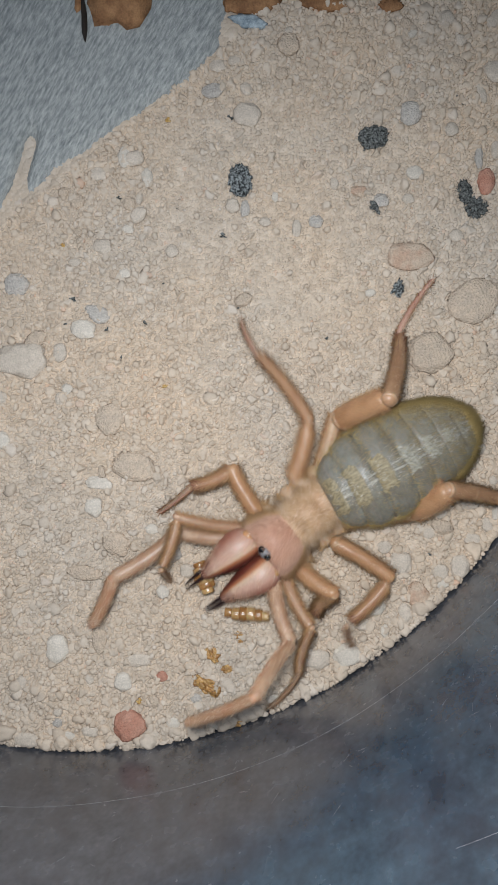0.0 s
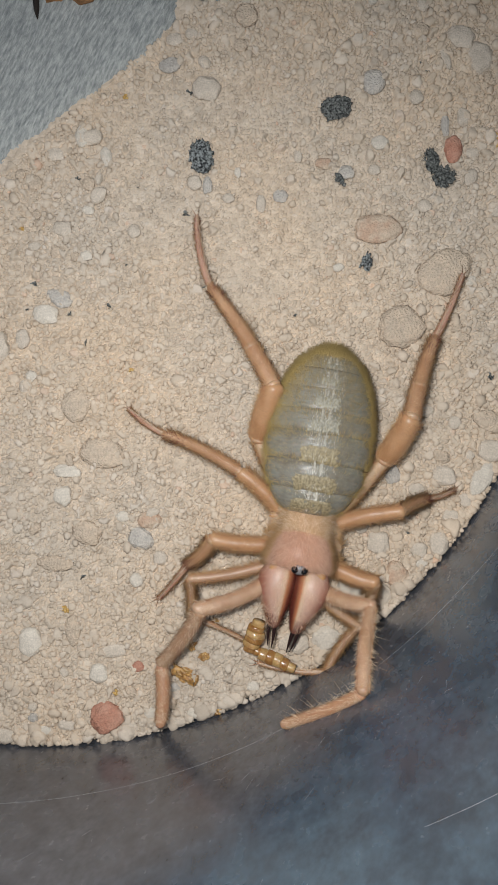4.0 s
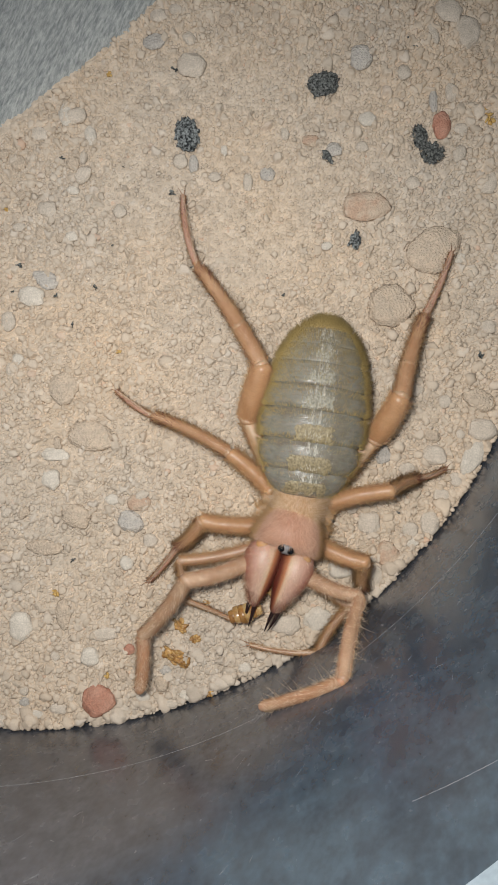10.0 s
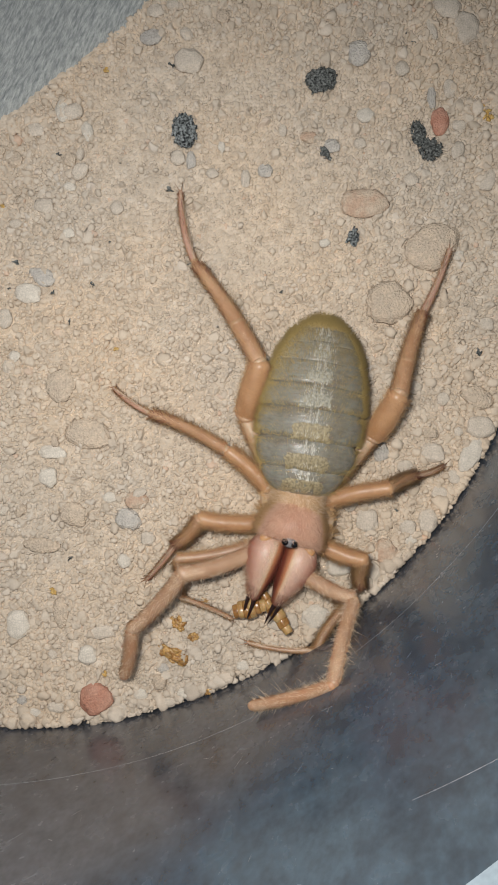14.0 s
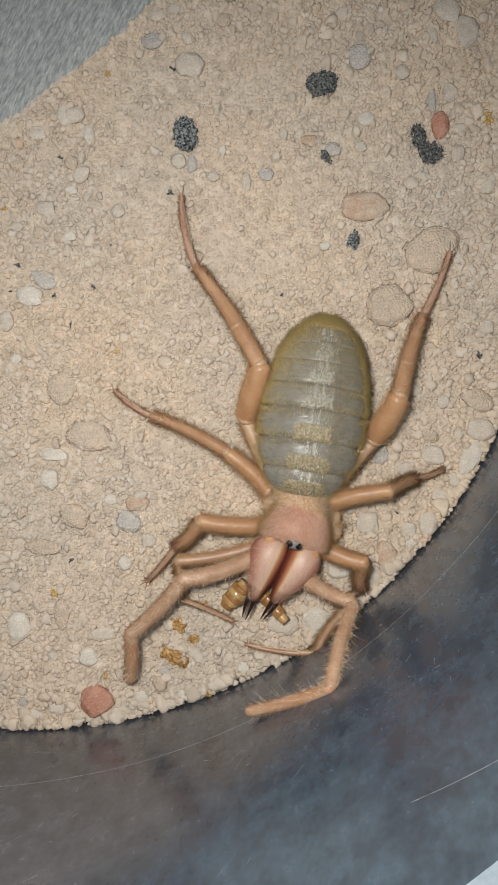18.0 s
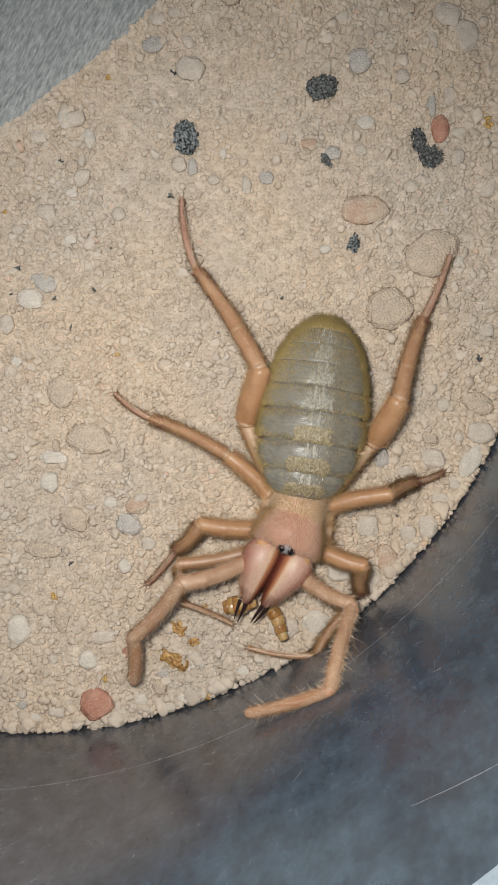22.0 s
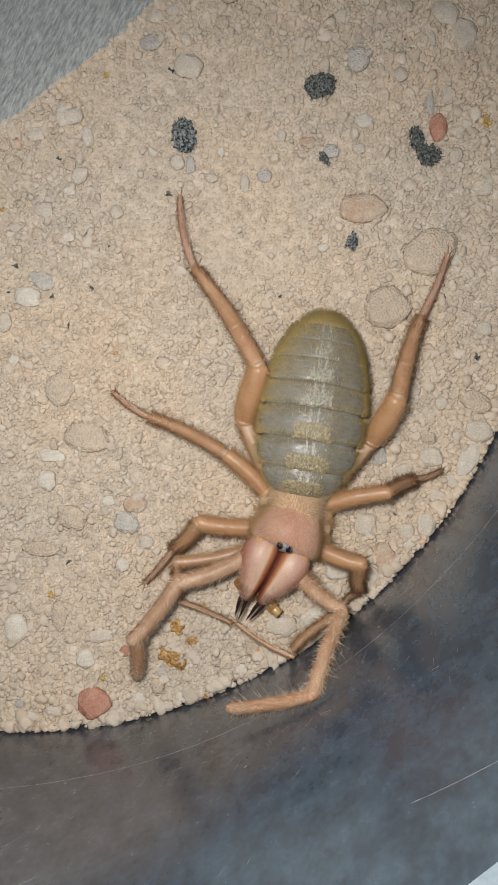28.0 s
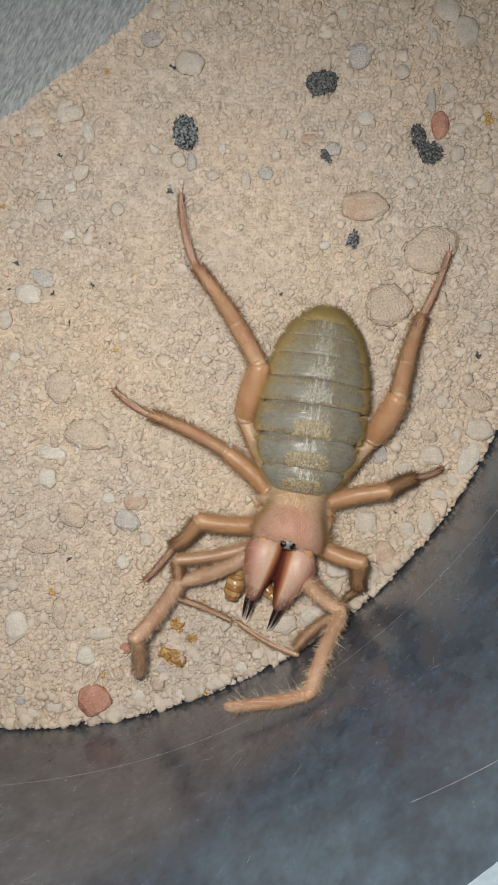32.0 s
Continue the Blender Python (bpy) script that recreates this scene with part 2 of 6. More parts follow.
# ---- mesh helpers ----
rng = np.random.default_rng(7)


def linked(name, mesh, material, parent, label=""):
    ob = new(name, mesh)
    if material:
        mesh.materials.append(material)
    if parent:
        ob.parent = parent
    return tagged(ob, label)


def part(name, bm, material, parent=None, label="", sharp=180):
    """One bmesh as one mesh object under a thing or a part."""
    mesh = bpy.data.meshes.new(name)
    bmesh.ops.recalc_face_normals(bm, faces=bm.faces)
    bm.to_mesh(mesh)
    bm.free()
    mesh.shade_smooth()
    mesh.set_sharp_from_angle(angle=radians(sharp))
    return linked(name, mesh, material, parent, label)


def tri_mesh(name, verts, tris, smooth=True):
    mesh = bpy.data.meshes.new(name)
    mesh.vertices.add(len(verts))
    mesh.vertices.foreach_set("co", np.asarray(verts, np.float32).ravel())
    mesh.loops.add(len(tris) * 3)
    mesh.loops.foreach_set("vertex_index", np.asarray(tris, np.int32).ravel())
    mesh.polygons.add(len(tris))
    mesh.polygons.foreach_set("loop_start", np.arange(0, len(tris) * 3, 3, dtype=np.int32))
    mesh.update(calc_edges=True)
    if smooth:
        mesh.shade_smooth()
    mesh.validate()
    return mesh


def loft(rings, n=16, lumps=0.0, seed=0):
    """A closed tube along x from rings of (x, y, z, half width, half height) in millimetres."""
    bm = bmesh.new()
    rows = []
    for x, y, z, w, h in rings:
        row = []
        for k in range(n):
            a = 2 * math.pi * k / n
            q = 1 + lumps * noise.noise((x * 0.7 + seed, math.cos(a) * 1.5, math.sin(a) * 1.5))
            row.append(bm.verts.new((x * M, (y + w * q * math.cos(a)) * M, (z + h * q * math.sin(a)) * M)))
        rows.append(row)
    for a, b in zip(rows, rows[1:]):
        for k in range(n):
            bm.faces.new((a[k], a[(k + 1) % n], b[(k + 1) % n], b[k]))
    bm.faces.new(rows[0][::-1])
    bm.faces.new(rows[-1])
    return bm


def hairs(name, roots, ways, lengths, thick, material, parent, label=""):
    """Thin tapered bristles as one mesh, in millimetres."""
    roots, ways, lengths = np.array(roots, float), np.array(ways, float), np.array(lengths, float)
    ways /= np.linalg.norm(ways, axis=1)[:, None]
    ref = np.where(np.abs(ways[:, 2:]) < 0.9, [[0, 0, 1.0]], [[1.0, 0, 0]])
    u = np.cross(ways, ref)
    u /= np.linalg.norm(u, axis=1)[:, None]
    v = np.cross(ways, u)
    verts = np.empty((len(roots), 4, 3))
    for k in range(3):
        a = 2 * math.pi * k / 3
        verts[:, k] = roots + thick * (u * math.cos(a) + v * math.sin(a)) - 0.05 * ways
    verts[:, 3] = roots + ways * lengths[:, None]
    tris = (np.arange(len(roots))[:, None, None] * 4 + np.array([[0, 1, 3], [1, 2, 3], [2, 0, 3]])).reshape(-1, 3)
    ob = linked(name, tri_mesh(name, verts.reshape(-1, 3) * M, tris, False), material, parent, label)
    return tagged(ob, kind="stuff")


def smooth_noise(x, y, cell, seed):
    """Value noise between -1 and 1 on arrays."""
    g = np.random.default_rng(seed).uniform(-1, 1, (64, 64))
    u, v = x / cell + 1000, y / cell + 1000
    i, j = np.floor(u).astype(int), np.floor(v).astype(int)
    a, b = u - i, v - j
    a, b = a * a * (3 - 2 * a), b * b * (3 - 2 * b)
    p = lambda s, t: g[(i + s) % 64, (j + t) % 64]
    return p(0, 0) * (1 - a) * (1 - b) + p(1, 0) * a * (1 - b) + p(0, 1) * (1 - a) * b + p(1, 1) * a * b


def sand_height(x, y):
    """Millimetres above the mean level."""
    x, y = np.asarray(x, float), np.asarray(y, float)
    far = np.hypot(x - CX, y - CY) - TUB + 1.15 + 0.9 * smooth_noise(x, y, 3.6, 12) + 0.5 * smooth_noise(x, y, 1.2, 13)
    fall = 2.6 * np.clip(far / 1.3, 0, 1) ** 2  # the sand drops off raggedly at the wall
    return -fall + 0.5 * smooth_noise(x, y, 24, 1) + 0.25 * smooth_noise(x, y, 7, 2) + 0.16 * smooth_noise(x, y, 2.2, 3) + 0.09 * smooth_noise(x, y, 0.9, 4)


# ---- table, tub and sand ----
def table():
    bm = bmesh.new()
    bmesh.ops.create_grid(bm, x_segments=2, y_segments=2, size=0.6)
    m, nodes, links, p = shader("dark_cloth", 0.9)
    big, fine = noise_of(nodes, links, 0.045, 4), noise_of(nodes, links, 0.2, 6)
    c = ramp(nodes, links, big, [(0.35, (0.03, 0.045, 0.07)), (0.65, (0.07, 0.09, 0.115))])
    c = mixed(nodes, links, c, ramp(nodes, links, fine, [(0.3, (0.7, 0.7, 0.7)), (0.7, (1.15, 1.15, 1.15))]), 0.6, "MULTIPLY")
    links.new(c, p.inputs["Base Color"])
    bumped(nodes, links, p, fine, 0.5, 0.5)
    ob = part("table", bm, m, label="dark blue-grey cloth-covered table top")
    ob.location = (CX * M, CY * M, -9 * M)
    tagged(ob, category="table", kind="structure")


def ring(profile, n=360):
    """A turned body round the tub's axis from a closed profile of (radius, z)."""
    bm = bmesh.new()
    rows = []
    for k in range(n):
        a = 2 * math.pi * k / n
        rows.append([bm.verts.new(((CX + r * math.cos(a)) * M, (CY + r * math.sin(a)) * M, z * M)) for r, z in profile])
    for k in range(n):
        a, b = rows[k], rows[(k + 1) % n]
        for j in range(len(profile)):
            i = (j + 1) % len(profile)
            bm.faces.new((a[j], b[j], b[i], a[i]))
    return bm


def tub():
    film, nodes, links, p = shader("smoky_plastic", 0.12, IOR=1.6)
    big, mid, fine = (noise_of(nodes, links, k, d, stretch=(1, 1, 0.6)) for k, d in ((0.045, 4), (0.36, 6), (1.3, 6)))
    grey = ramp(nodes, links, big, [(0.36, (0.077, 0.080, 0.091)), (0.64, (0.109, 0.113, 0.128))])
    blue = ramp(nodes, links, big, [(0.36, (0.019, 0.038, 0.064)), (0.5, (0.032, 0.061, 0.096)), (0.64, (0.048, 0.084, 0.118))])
    sep = nodes.new("ShaderNodeSeparateXYZ")  # sand's grey reflection painted low and west, blue cloth behind painted higher and east
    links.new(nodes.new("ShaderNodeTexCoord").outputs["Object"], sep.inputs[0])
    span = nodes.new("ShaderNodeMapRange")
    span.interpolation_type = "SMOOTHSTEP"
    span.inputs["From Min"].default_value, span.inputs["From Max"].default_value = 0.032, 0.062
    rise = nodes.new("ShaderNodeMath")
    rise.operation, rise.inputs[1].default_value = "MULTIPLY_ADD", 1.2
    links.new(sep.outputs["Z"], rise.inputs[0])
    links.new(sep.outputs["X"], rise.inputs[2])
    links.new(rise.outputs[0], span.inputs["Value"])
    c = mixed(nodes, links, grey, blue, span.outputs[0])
    paler = nodes.new("ShaderNodeMapRange")  # paler blue-grey higher up and towards the east
    paler.interpolation_type = "SMOOTHSTEP"
    paler.inputs["From Min"].default_value, paler.inputs["From Max"].default_value = 0.06, 0.11
    links.new(rise.outputs[0], paler.inputs["Value"])
    c = mixed(nodes, links, c, ramp(nodes, links, big, [(0.36, (0.042, 0.068, 0.093)), (0.64, (0.076, 0.113, 0.142))]), paler.outputs[0])
    # mottling put into the colour stands in for the reflected gravel
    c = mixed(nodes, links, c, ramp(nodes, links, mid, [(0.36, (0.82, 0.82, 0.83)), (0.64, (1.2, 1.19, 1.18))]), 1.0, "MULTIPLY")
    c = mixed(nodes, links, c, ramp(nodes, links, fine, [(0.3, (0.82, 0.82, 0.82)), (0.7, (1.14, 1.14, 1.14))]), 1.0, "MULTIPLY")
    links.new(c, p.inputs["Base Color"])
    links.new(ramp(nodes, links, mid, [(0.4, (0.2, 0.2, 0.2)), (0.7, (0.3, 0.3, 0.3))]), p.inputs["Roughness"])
    bumped(nodes, links, p, mid, 0.08, 0.4)
    white = grained("white_plastic", (0.26, 0.31, 0.34), (0.30, 0.35, 0.38), 0.05, 1, 0.35, 0.02, 0.02)
    base = tagged(new("plastic_tub"), "round smoky plastic tub holding sand, scratched inside", "tub")
    base.location = (0, 0, 0)
    wall = part("wall", ring([(TUB, -6), (TUB, 79.6), (TUB + 1.6, 79.6), (TUB + 1.6, -6)]), film, base, "scratched smoky plastic side wall with sand's reflection painted in", 40)
    wall.visible_shadow = False
    part("bottom", ring([(0.01, -8.4), (0.01, -6.4), (TUB + 1.6, -6.4), (TUB + 1.6, -8.4)], 96), white, base, "white plastic bottom", 40)
    part("rim", ring([(TUB - 0.2, 79.8), (TUB + 0.4, 82), (TUB + 9, 83), (TUB + 9, 79), (TUB + 7.6, 79), (TUB + 7.6, 79.8)]), white, base, "pale plastic rim", 40)
    scuff = shader("scratch", 0.3, Base_Color=(0.32, 0.32, 0.33, 1))[0]

    def scratch(a0, a1, z0, z1, thick, fade=True):
        bm = bmesh.new()
        n = max(3, int(abs(a1 - a0) * 60))
        rows = []
        for k in range(n + 1):
            f = k / n
            a, z = a0 + (a1 - a0) * f, z0 + (z1 - z0) * f
            w = thick * (0.25 + 0.75 * math.sin(math.pi * min(max(f, 0.02), 0.98)) if fade else 0.8) * (0.8 + 0.4 * noise.noise((a * 40, z, 0)))
            row = []
            for dr, dz in ((0.004, -w), (-0.02, -w * 0.5), (-0.02, w * 0.5), (0.004, w)):
                row.append(bm.verts.new(((CX + (TUB + dr) * math.cos(a)) * M, (CY + (TUB + dr) * math.sin(a)) * M, (z + dz) * M)))
            rows.append(row)
        for a, b in zip(rows, rows[1:]):
            for j in range(3):
                bm.faces.new((a[j], a[j + 1], b[j + 1], b[j]))
        part("scratch", bm, scuff, base, "fine pale scratch")

    for a0, z0, a1, z1 in ((-2.0, 25, -1.545, 22.1), (-1.545, 22.1, -1.426, 21), (-1.426, 21, -1.269, 20.2), (-1.269, 20.2, -1.106, 19.6), (-1.106, 19.6, -0.908, 18.6), (-0.908, 18.6, -0.731, 18.8), (-0.731, 18.8, -0.604, 20.6), (-0.604, 20.6, -0.2, 25)):
        scratch(a0 - 0.004, a1 + 0.004, z0, z1, 0.06, False)
    scratch(-0.949, -0.80, 65, 71, 0.007)
    r = random.Random(3)
    for _ in range(75):
        a, z = r.uniform(-1.75, -0.35), r.uniform(6, 68)
        scratch(a, a + r.uniform(0.001, 0.018), z, z + r.uniform(-3, 3), r.uniform(0.012, 0.035))
    for _ in range(40):
        a, z = r.gauss(-0.95, 0.12), r.gauss(34, 8)
        scratch(a, a + r.uniform(0.0006, 0.006), z, z + r.uniform(-1.5, 1.5), r.uniform(0.015, 0.045))
    return base


def coarse(x, y):
    """How coarse the gravel lies: more towards the wall and the west, little in the middle."""
    rim = np.clip((np.hypot(x - CX, y - CY) - 62) / 24, 0, 1)
    west = np.clip((-18 - x) / 25, 0, 1)
    fine = np.exp(-((x - 8) ** 2 + (y - 52) ** 2) / 22 ** 2)
    north = np.clip((y - 62) / 12, 0, 1)
    return np.clip(0.36 - 0.36 * fine + 0.7 * rim + 0.35 * west + 0.4 * north + 0.5 * smooth_noise(x, y, 11, 9), 0.06, 1)


def crumbs(x, y, size, seed):
    """Cells of packed crumbs: gap to the next cell, two random values and the cell's middle."""
    r = np.random.default_rng(seed)
    jx, jy, va, vb = (r.uniform(0, 1, (128, 128)) for _ in range(4))
    wx = x + 0.28 * size * smooth_noise(x, y, size * 0.7, seed + 1)
    wy = y + 0.28 * size * smooth_noise(x, y, size * 0.7, seed + 2)
    u, v = wx / size + 500, wy / size + 500
    i, j = np.floor(u).astype(int), np.floor(v).astype(int)
    f1, f2 = np.full(x.shape, 9.0), np.full(x.shape, 9.0)
    ci, cj = i.copy(), j.copy()
    for di in (-1, 0, 1):
        for dj in (-1, 0, 1):
            a, b = (i + di) % 128, (j + dj) % 128
            d = np.hypot(i + di + 0.1 + 0.8 * jx[a, b] - u, j + dj + 0.1 + 0.8 * jy[a, b] - v)
            near = d < f1
            f2 = np.where(near, f1, np.minimum(f2, d))
            f1 = np.where(near, d, f1)
            ci, cj = np.where(near, i + di, ci), np.where(near, j + dj, cj)
    a, b = ci % 128, cj % 128
    return (f2 - f1) * size, va[a, b], vb[a, b], (ci + 0.5 - 500) * size, (cj + 0.5 - 500) * size


def crumb_relief(x, y):
    """Packed crumbs of three sizes over the sand's own level, in millimetres, and each one's random value."""
    much = coarse(x, y)
    gap, a, b, _, _ = crumbs(x, y, 0.72, 21)
    h = (0.5 + 0.55 * a) * np.clip(gap / 0.34, 0, 1) ** 0.75 * (0.6 + 0.6 * much) + 0.07 * smooth_noise(x, y, 0.42, 77)
    grain = b
    for size, seed, share, tall in ((1.0, 31, 0.9, 1.2), (1.5, 41, 0.42, 1.5)):
        gap, a, b, mx, my = crumbs(x, y, size, seed)
        here = a < share * coarse(mx, my)
        top = tall * (0.45 + 0.75 * b) * np.clip(gap / (0.34 * size), 0, 1) ** 0.7
        top += 0.16 * size * ((x - mx) * (b - 0.5) + (y - my) * (a * 3 % 1 - 0.5)) / size
        top = np.where(here, top + 0.09 * smooth_noise(x, y, 0.55, seed + 7), -1)
        grain = np.where(top > h, (a * 7.3 + b) % 1, grain)
        h = np.maximum(h, top)
    h = np.where((x < -8) & (y > 57.5 + (x + 40) * 0.85), 0.25 * h + 0.1, h)  # smoother at and under the bark
    return h, grain


def sand():
    """One sheet: packed crumbs where the camera looks, plain sand in the rest of the tub."""
    box = (-58.0, 54.0, -58.0, 94.0)
    verts, tris, grains, base = [], [], [], 0
    for step, fine in ((0.7, False), (0.17, True)):
        reach = TUB - 0.4
        if fine:
            gx, gy = np.arange(box[0], box[1], step), np.arange(box[2], box[3], step)
        else:
            gx = np.arange(-134, 134, step)
            gx, gy = gx + CX, gx + CY
        x, y = np.meshgrid(gx, gy)
        rad = np.hypot(x - CX, y - CY)
        pull = np.where(rad > reach, reach / np.maximum(rad, 1e-6), 1.0)
        x, y = CX + (x - CX) * pull, CY + (y - CY) * pull
        z = sand_height(x, y) - 0.12
        grain = np.full(x.shape, 0.5)
        if fine:
            relief, grain = crumb_relief(x, y)
            z = z + relief - 0.6
        else:
            z = z - 0.15
        idx = base + np.arange(x.size).reshape(x.shape)
        near = rad < reach
        keep = near[:-1, :-1] | near[1:, 1:] | near[:-1, 1:] | near[1:, :-1]
        if not fine:
            inside = (x > box[0] + 1) & (x < box[1] - 1) & (y > box[2] + 1) & (y < box[3] - 1)
            keep &= ~(inside[:-1, :-1] & inside[1:, 1:])
        a, b, c, d = idx[:-1, :-1][keep], idx[:-1, 1:][keep], idx[1:, 1:][keep], idx[1:, :-1][keep]
        tris += [np.stack([a, b, c], 1), np.stack([a, c, d], 1)]
        verts.append(np.stack([x, y, z], 2).reshape(-1, 3) * M)
        grains.append(grain.ravel())
        base += x.size
    verts, tris, grains = np.concatenate(verts), np.concatenate(tris), np.concatenate(grains)
    used = np.unique(tris)
    place = np.zeros(len(verts), int)
    place[used] = np.arange(len(used))
    mesh = tri_mesh("sand", verts[used], place[tris], False)
    mesh.attributes.new("grain", "FLOAT", "POINT").data.foreach_set("value", grains[used].astype(np.float32))
    tagged(linked("sand", mesh, SAND, None, "dry beige sand with cracks between crumbs"), category="sand", kind="structure")


def ico(level):
    bm = bmesh.new()
    bmesh.ops.create_icosphere(bm, subdivisions=level, radius=1)
    bm.verts.index_update()
    v = np.array([tuple(p.co) for p in bm.verts])
    f = np.array([[p.index for p in face.verts] for face in bm.faces])
    bm.free()
    return v, f


def pebble_shapes(level, count, rough, seed, cut=0.72):
    """A few unit pebbles with blunt facets and a rough skin."""
    v, f = ico(level)
    out = []
    r = np.random.default_rng(seed)
    for k in range(count):
        n = r.normal(0, 1, (11, 3))
        n[:2] = (0, 0, 1), (0.2, 0.1, -1)
        n /= np.linalg.norm(n, axis=1)[:, None]
        d = r.uniform(cut, 1.0, 11)
        reach = (d / np.maximum(v @ n.T, 0.05)).min(1)
        q = 0.3 + 0.7 * np.minimum(reach, 1.15)
        q += np.array([rough * 0.5 * noise.noise(Vector(p) * 1.3 + Vector((k * 3.1 + seed, 0, 0))) + rough * 0.35 * noise.noise(Vector(p) * 3.6 + Vector((0, k * 5.3 + seed, 0))) + rough * 0.2 * noise.noise(Vector(p) * 8 + Vector((k, seed, 0))) for p in v])
        out.append(v * q[:, None])
    return out, f


def grains(name, step, low, high, level, seed, chance, sink, label, rim=0):
    """Loose crumbs packed on a jittered grid; chance(x, y) thins them out."""
    r = np.random.default_rng(seed)
    x, y = np.meshgrid(np.arange(-54, 49, step), np.arange(-54, 90, step))
    x, y = (q.ravel() + r.uniform(-0.46, 0.46, q.size) * step for q in (x, y))
    keep = r.uniform(0, 1, len(x)) < chance(x, y)
    if rim:  # a ragged row along the wall
        a, b = r.uniform(-1.9, -0.1, rim), TUB - np.abs(r.normal(0, 1.6, rim))
        x, y, keep = np.r_[x, CX + b * np.cos(a)], np.r_[y, CY + b * np.sin(a)], np.r_[keep, np.ones(rim, bool)]
    keep &= (np.hypot(x - CX, y - CY) < TUB - low * 0.8) & ~((x < -10) & (y > 57.6 + (x + 40) * 0.85))
    for sx, sy, sa, sb, turn in SPOTS:  # the larger pebbles stay bare
        c, d = math.cos(radians(turn)), math.sin(radians(turn))
        u, v = (x - sx) * c + (y - sy) * d, (y - sy) * c - (x - sx) * d
        keep &= (u / sa) ** 2 + (v / sb) ** 2 > 0.92
    x, y = x[keep], y[keep]
    n = len(x)
    shapes, f = pebble_shapes(level, 10, 0.66, seed, 0.55)
    f = f[ico(level)[0][f][:, :, 2].max(1) > -0.05]  # the buried undersides are left open
    used = np.unique(f)
    place = np.zeros(len(shapes[0]), int)
    place[used] = np.arange(len(used))
    f = place[f]
    v = np.array(shapes)[:, used][r.integers(0, 10, n)]
    size = low * (high / low) ** (r.uniform(0, 1, n) ** 1.6)
    v = v * (size[:, None] * r.uniform(0.75, 1.3, (n, 3)) * (1, 1, 0.8))[:, None, :]
    a = r.uniform(0, 2 * math.pi, n)
    cs, sn = np.cos(a)[:, None], np.sin(a)[:, None]
    vx, vy = v[:, :, 0] * cs - v[:, :, 1] * sn, v[:, :, 0] * sn + v[:, :, 1] * cs
    z = np.maximum(sand_height(x, y), -0.6) + sink(x, y) * size + r.normal(0, 0.12, n) * size
    far = np.hypot(x - CX, y - CY)  # what lies at the wall stays inside it
    lim = np.minimum(1, (TUB - 0.1 - size) / far)
    x, y = CX + (x - CX) * lim, CY + (y - CY) * lim
    verts = np.stack([vx + x[:, None], vy + y[:, None], v[:, :, 2] + z[:, None]], 2).reshape(-1, 3)
    tris = (np.arange(n)[:, None, None] * len(used) + f[None]).reshape(-1, 3)
    tagged(linked(name, tri_mesh(name, verts * M, tris), GRAIN, None, label), category="gravel", kind="stuff")


# ---- stones and litter ----
STONE_SHAPES, SPOTS = [], []
NAMES = {"pale": "pale beige", "cream": "smooth cream", "white": "chalky white", "tan": "dusty tan", "pink": "pinkish", "grey": "dull grey", "red": "brick-red"}


def stone(x, y, a, b, turn, kind, up=0.0, flat=0.42):
    """A pebble half sunk in the sand, half axes a and b in millimetres."""
    mesh = STONE_SHAPES[len(bpy.data.objects) % len(STONE_SHAPES)]
    if a * b > 1.6:  # the larger ones carry their size in the mesh, so that their grain stays fine
        mesh = mesh.copy()
        flat = 0.34 if kind in ("tan", "pink") and a * b > 7 else flat
        mesh.transform(Matrix.Diagonal((a, b, min(a, b) * flat, 1)))
    ob = new("pebble", mesh)
    if not mesh.materials:
        mesh.materials.append(None)
    ob.material_slots[0].link = "OBJECT"
    ob.material_slots[0].material = STONES[kind]
    if kind in ("tan", "pink") and a * b > 7:
        up = 0.0 if kind == "tan" else 0.2
    if kind == "red":
        up = 0.5
    SPOTS.append((x, y, a, b, turn))
    c = min(a, b) * flat
    ob.matrix_world = pose(x * M, y * M, (float(sand_height(x, y)) + up * c + 0.3) * M, 0, 0, turn)
    if a * b <= 1.6:
        ob.matrix_world = ob.matrix_world @ Matrix.Diagonal((a, b, c, 1))
    size = "large" if a * b > 7 else "small"
    return tagged(ob, f"{size} {NAMES[kind]} pebble half sunk in sand", "pebble", "pebbles on the sand")


def stone_shapes():
    shapes, f = pebble_shapes(4, 10, 0.26, 40, 0.82)
    for v in shapes:
        v = v - (v.max(0) + v.min(0)) / 2
        STONE_SHAPES.append(tri_mesh("pebble", v / v.max(0) * M, f))


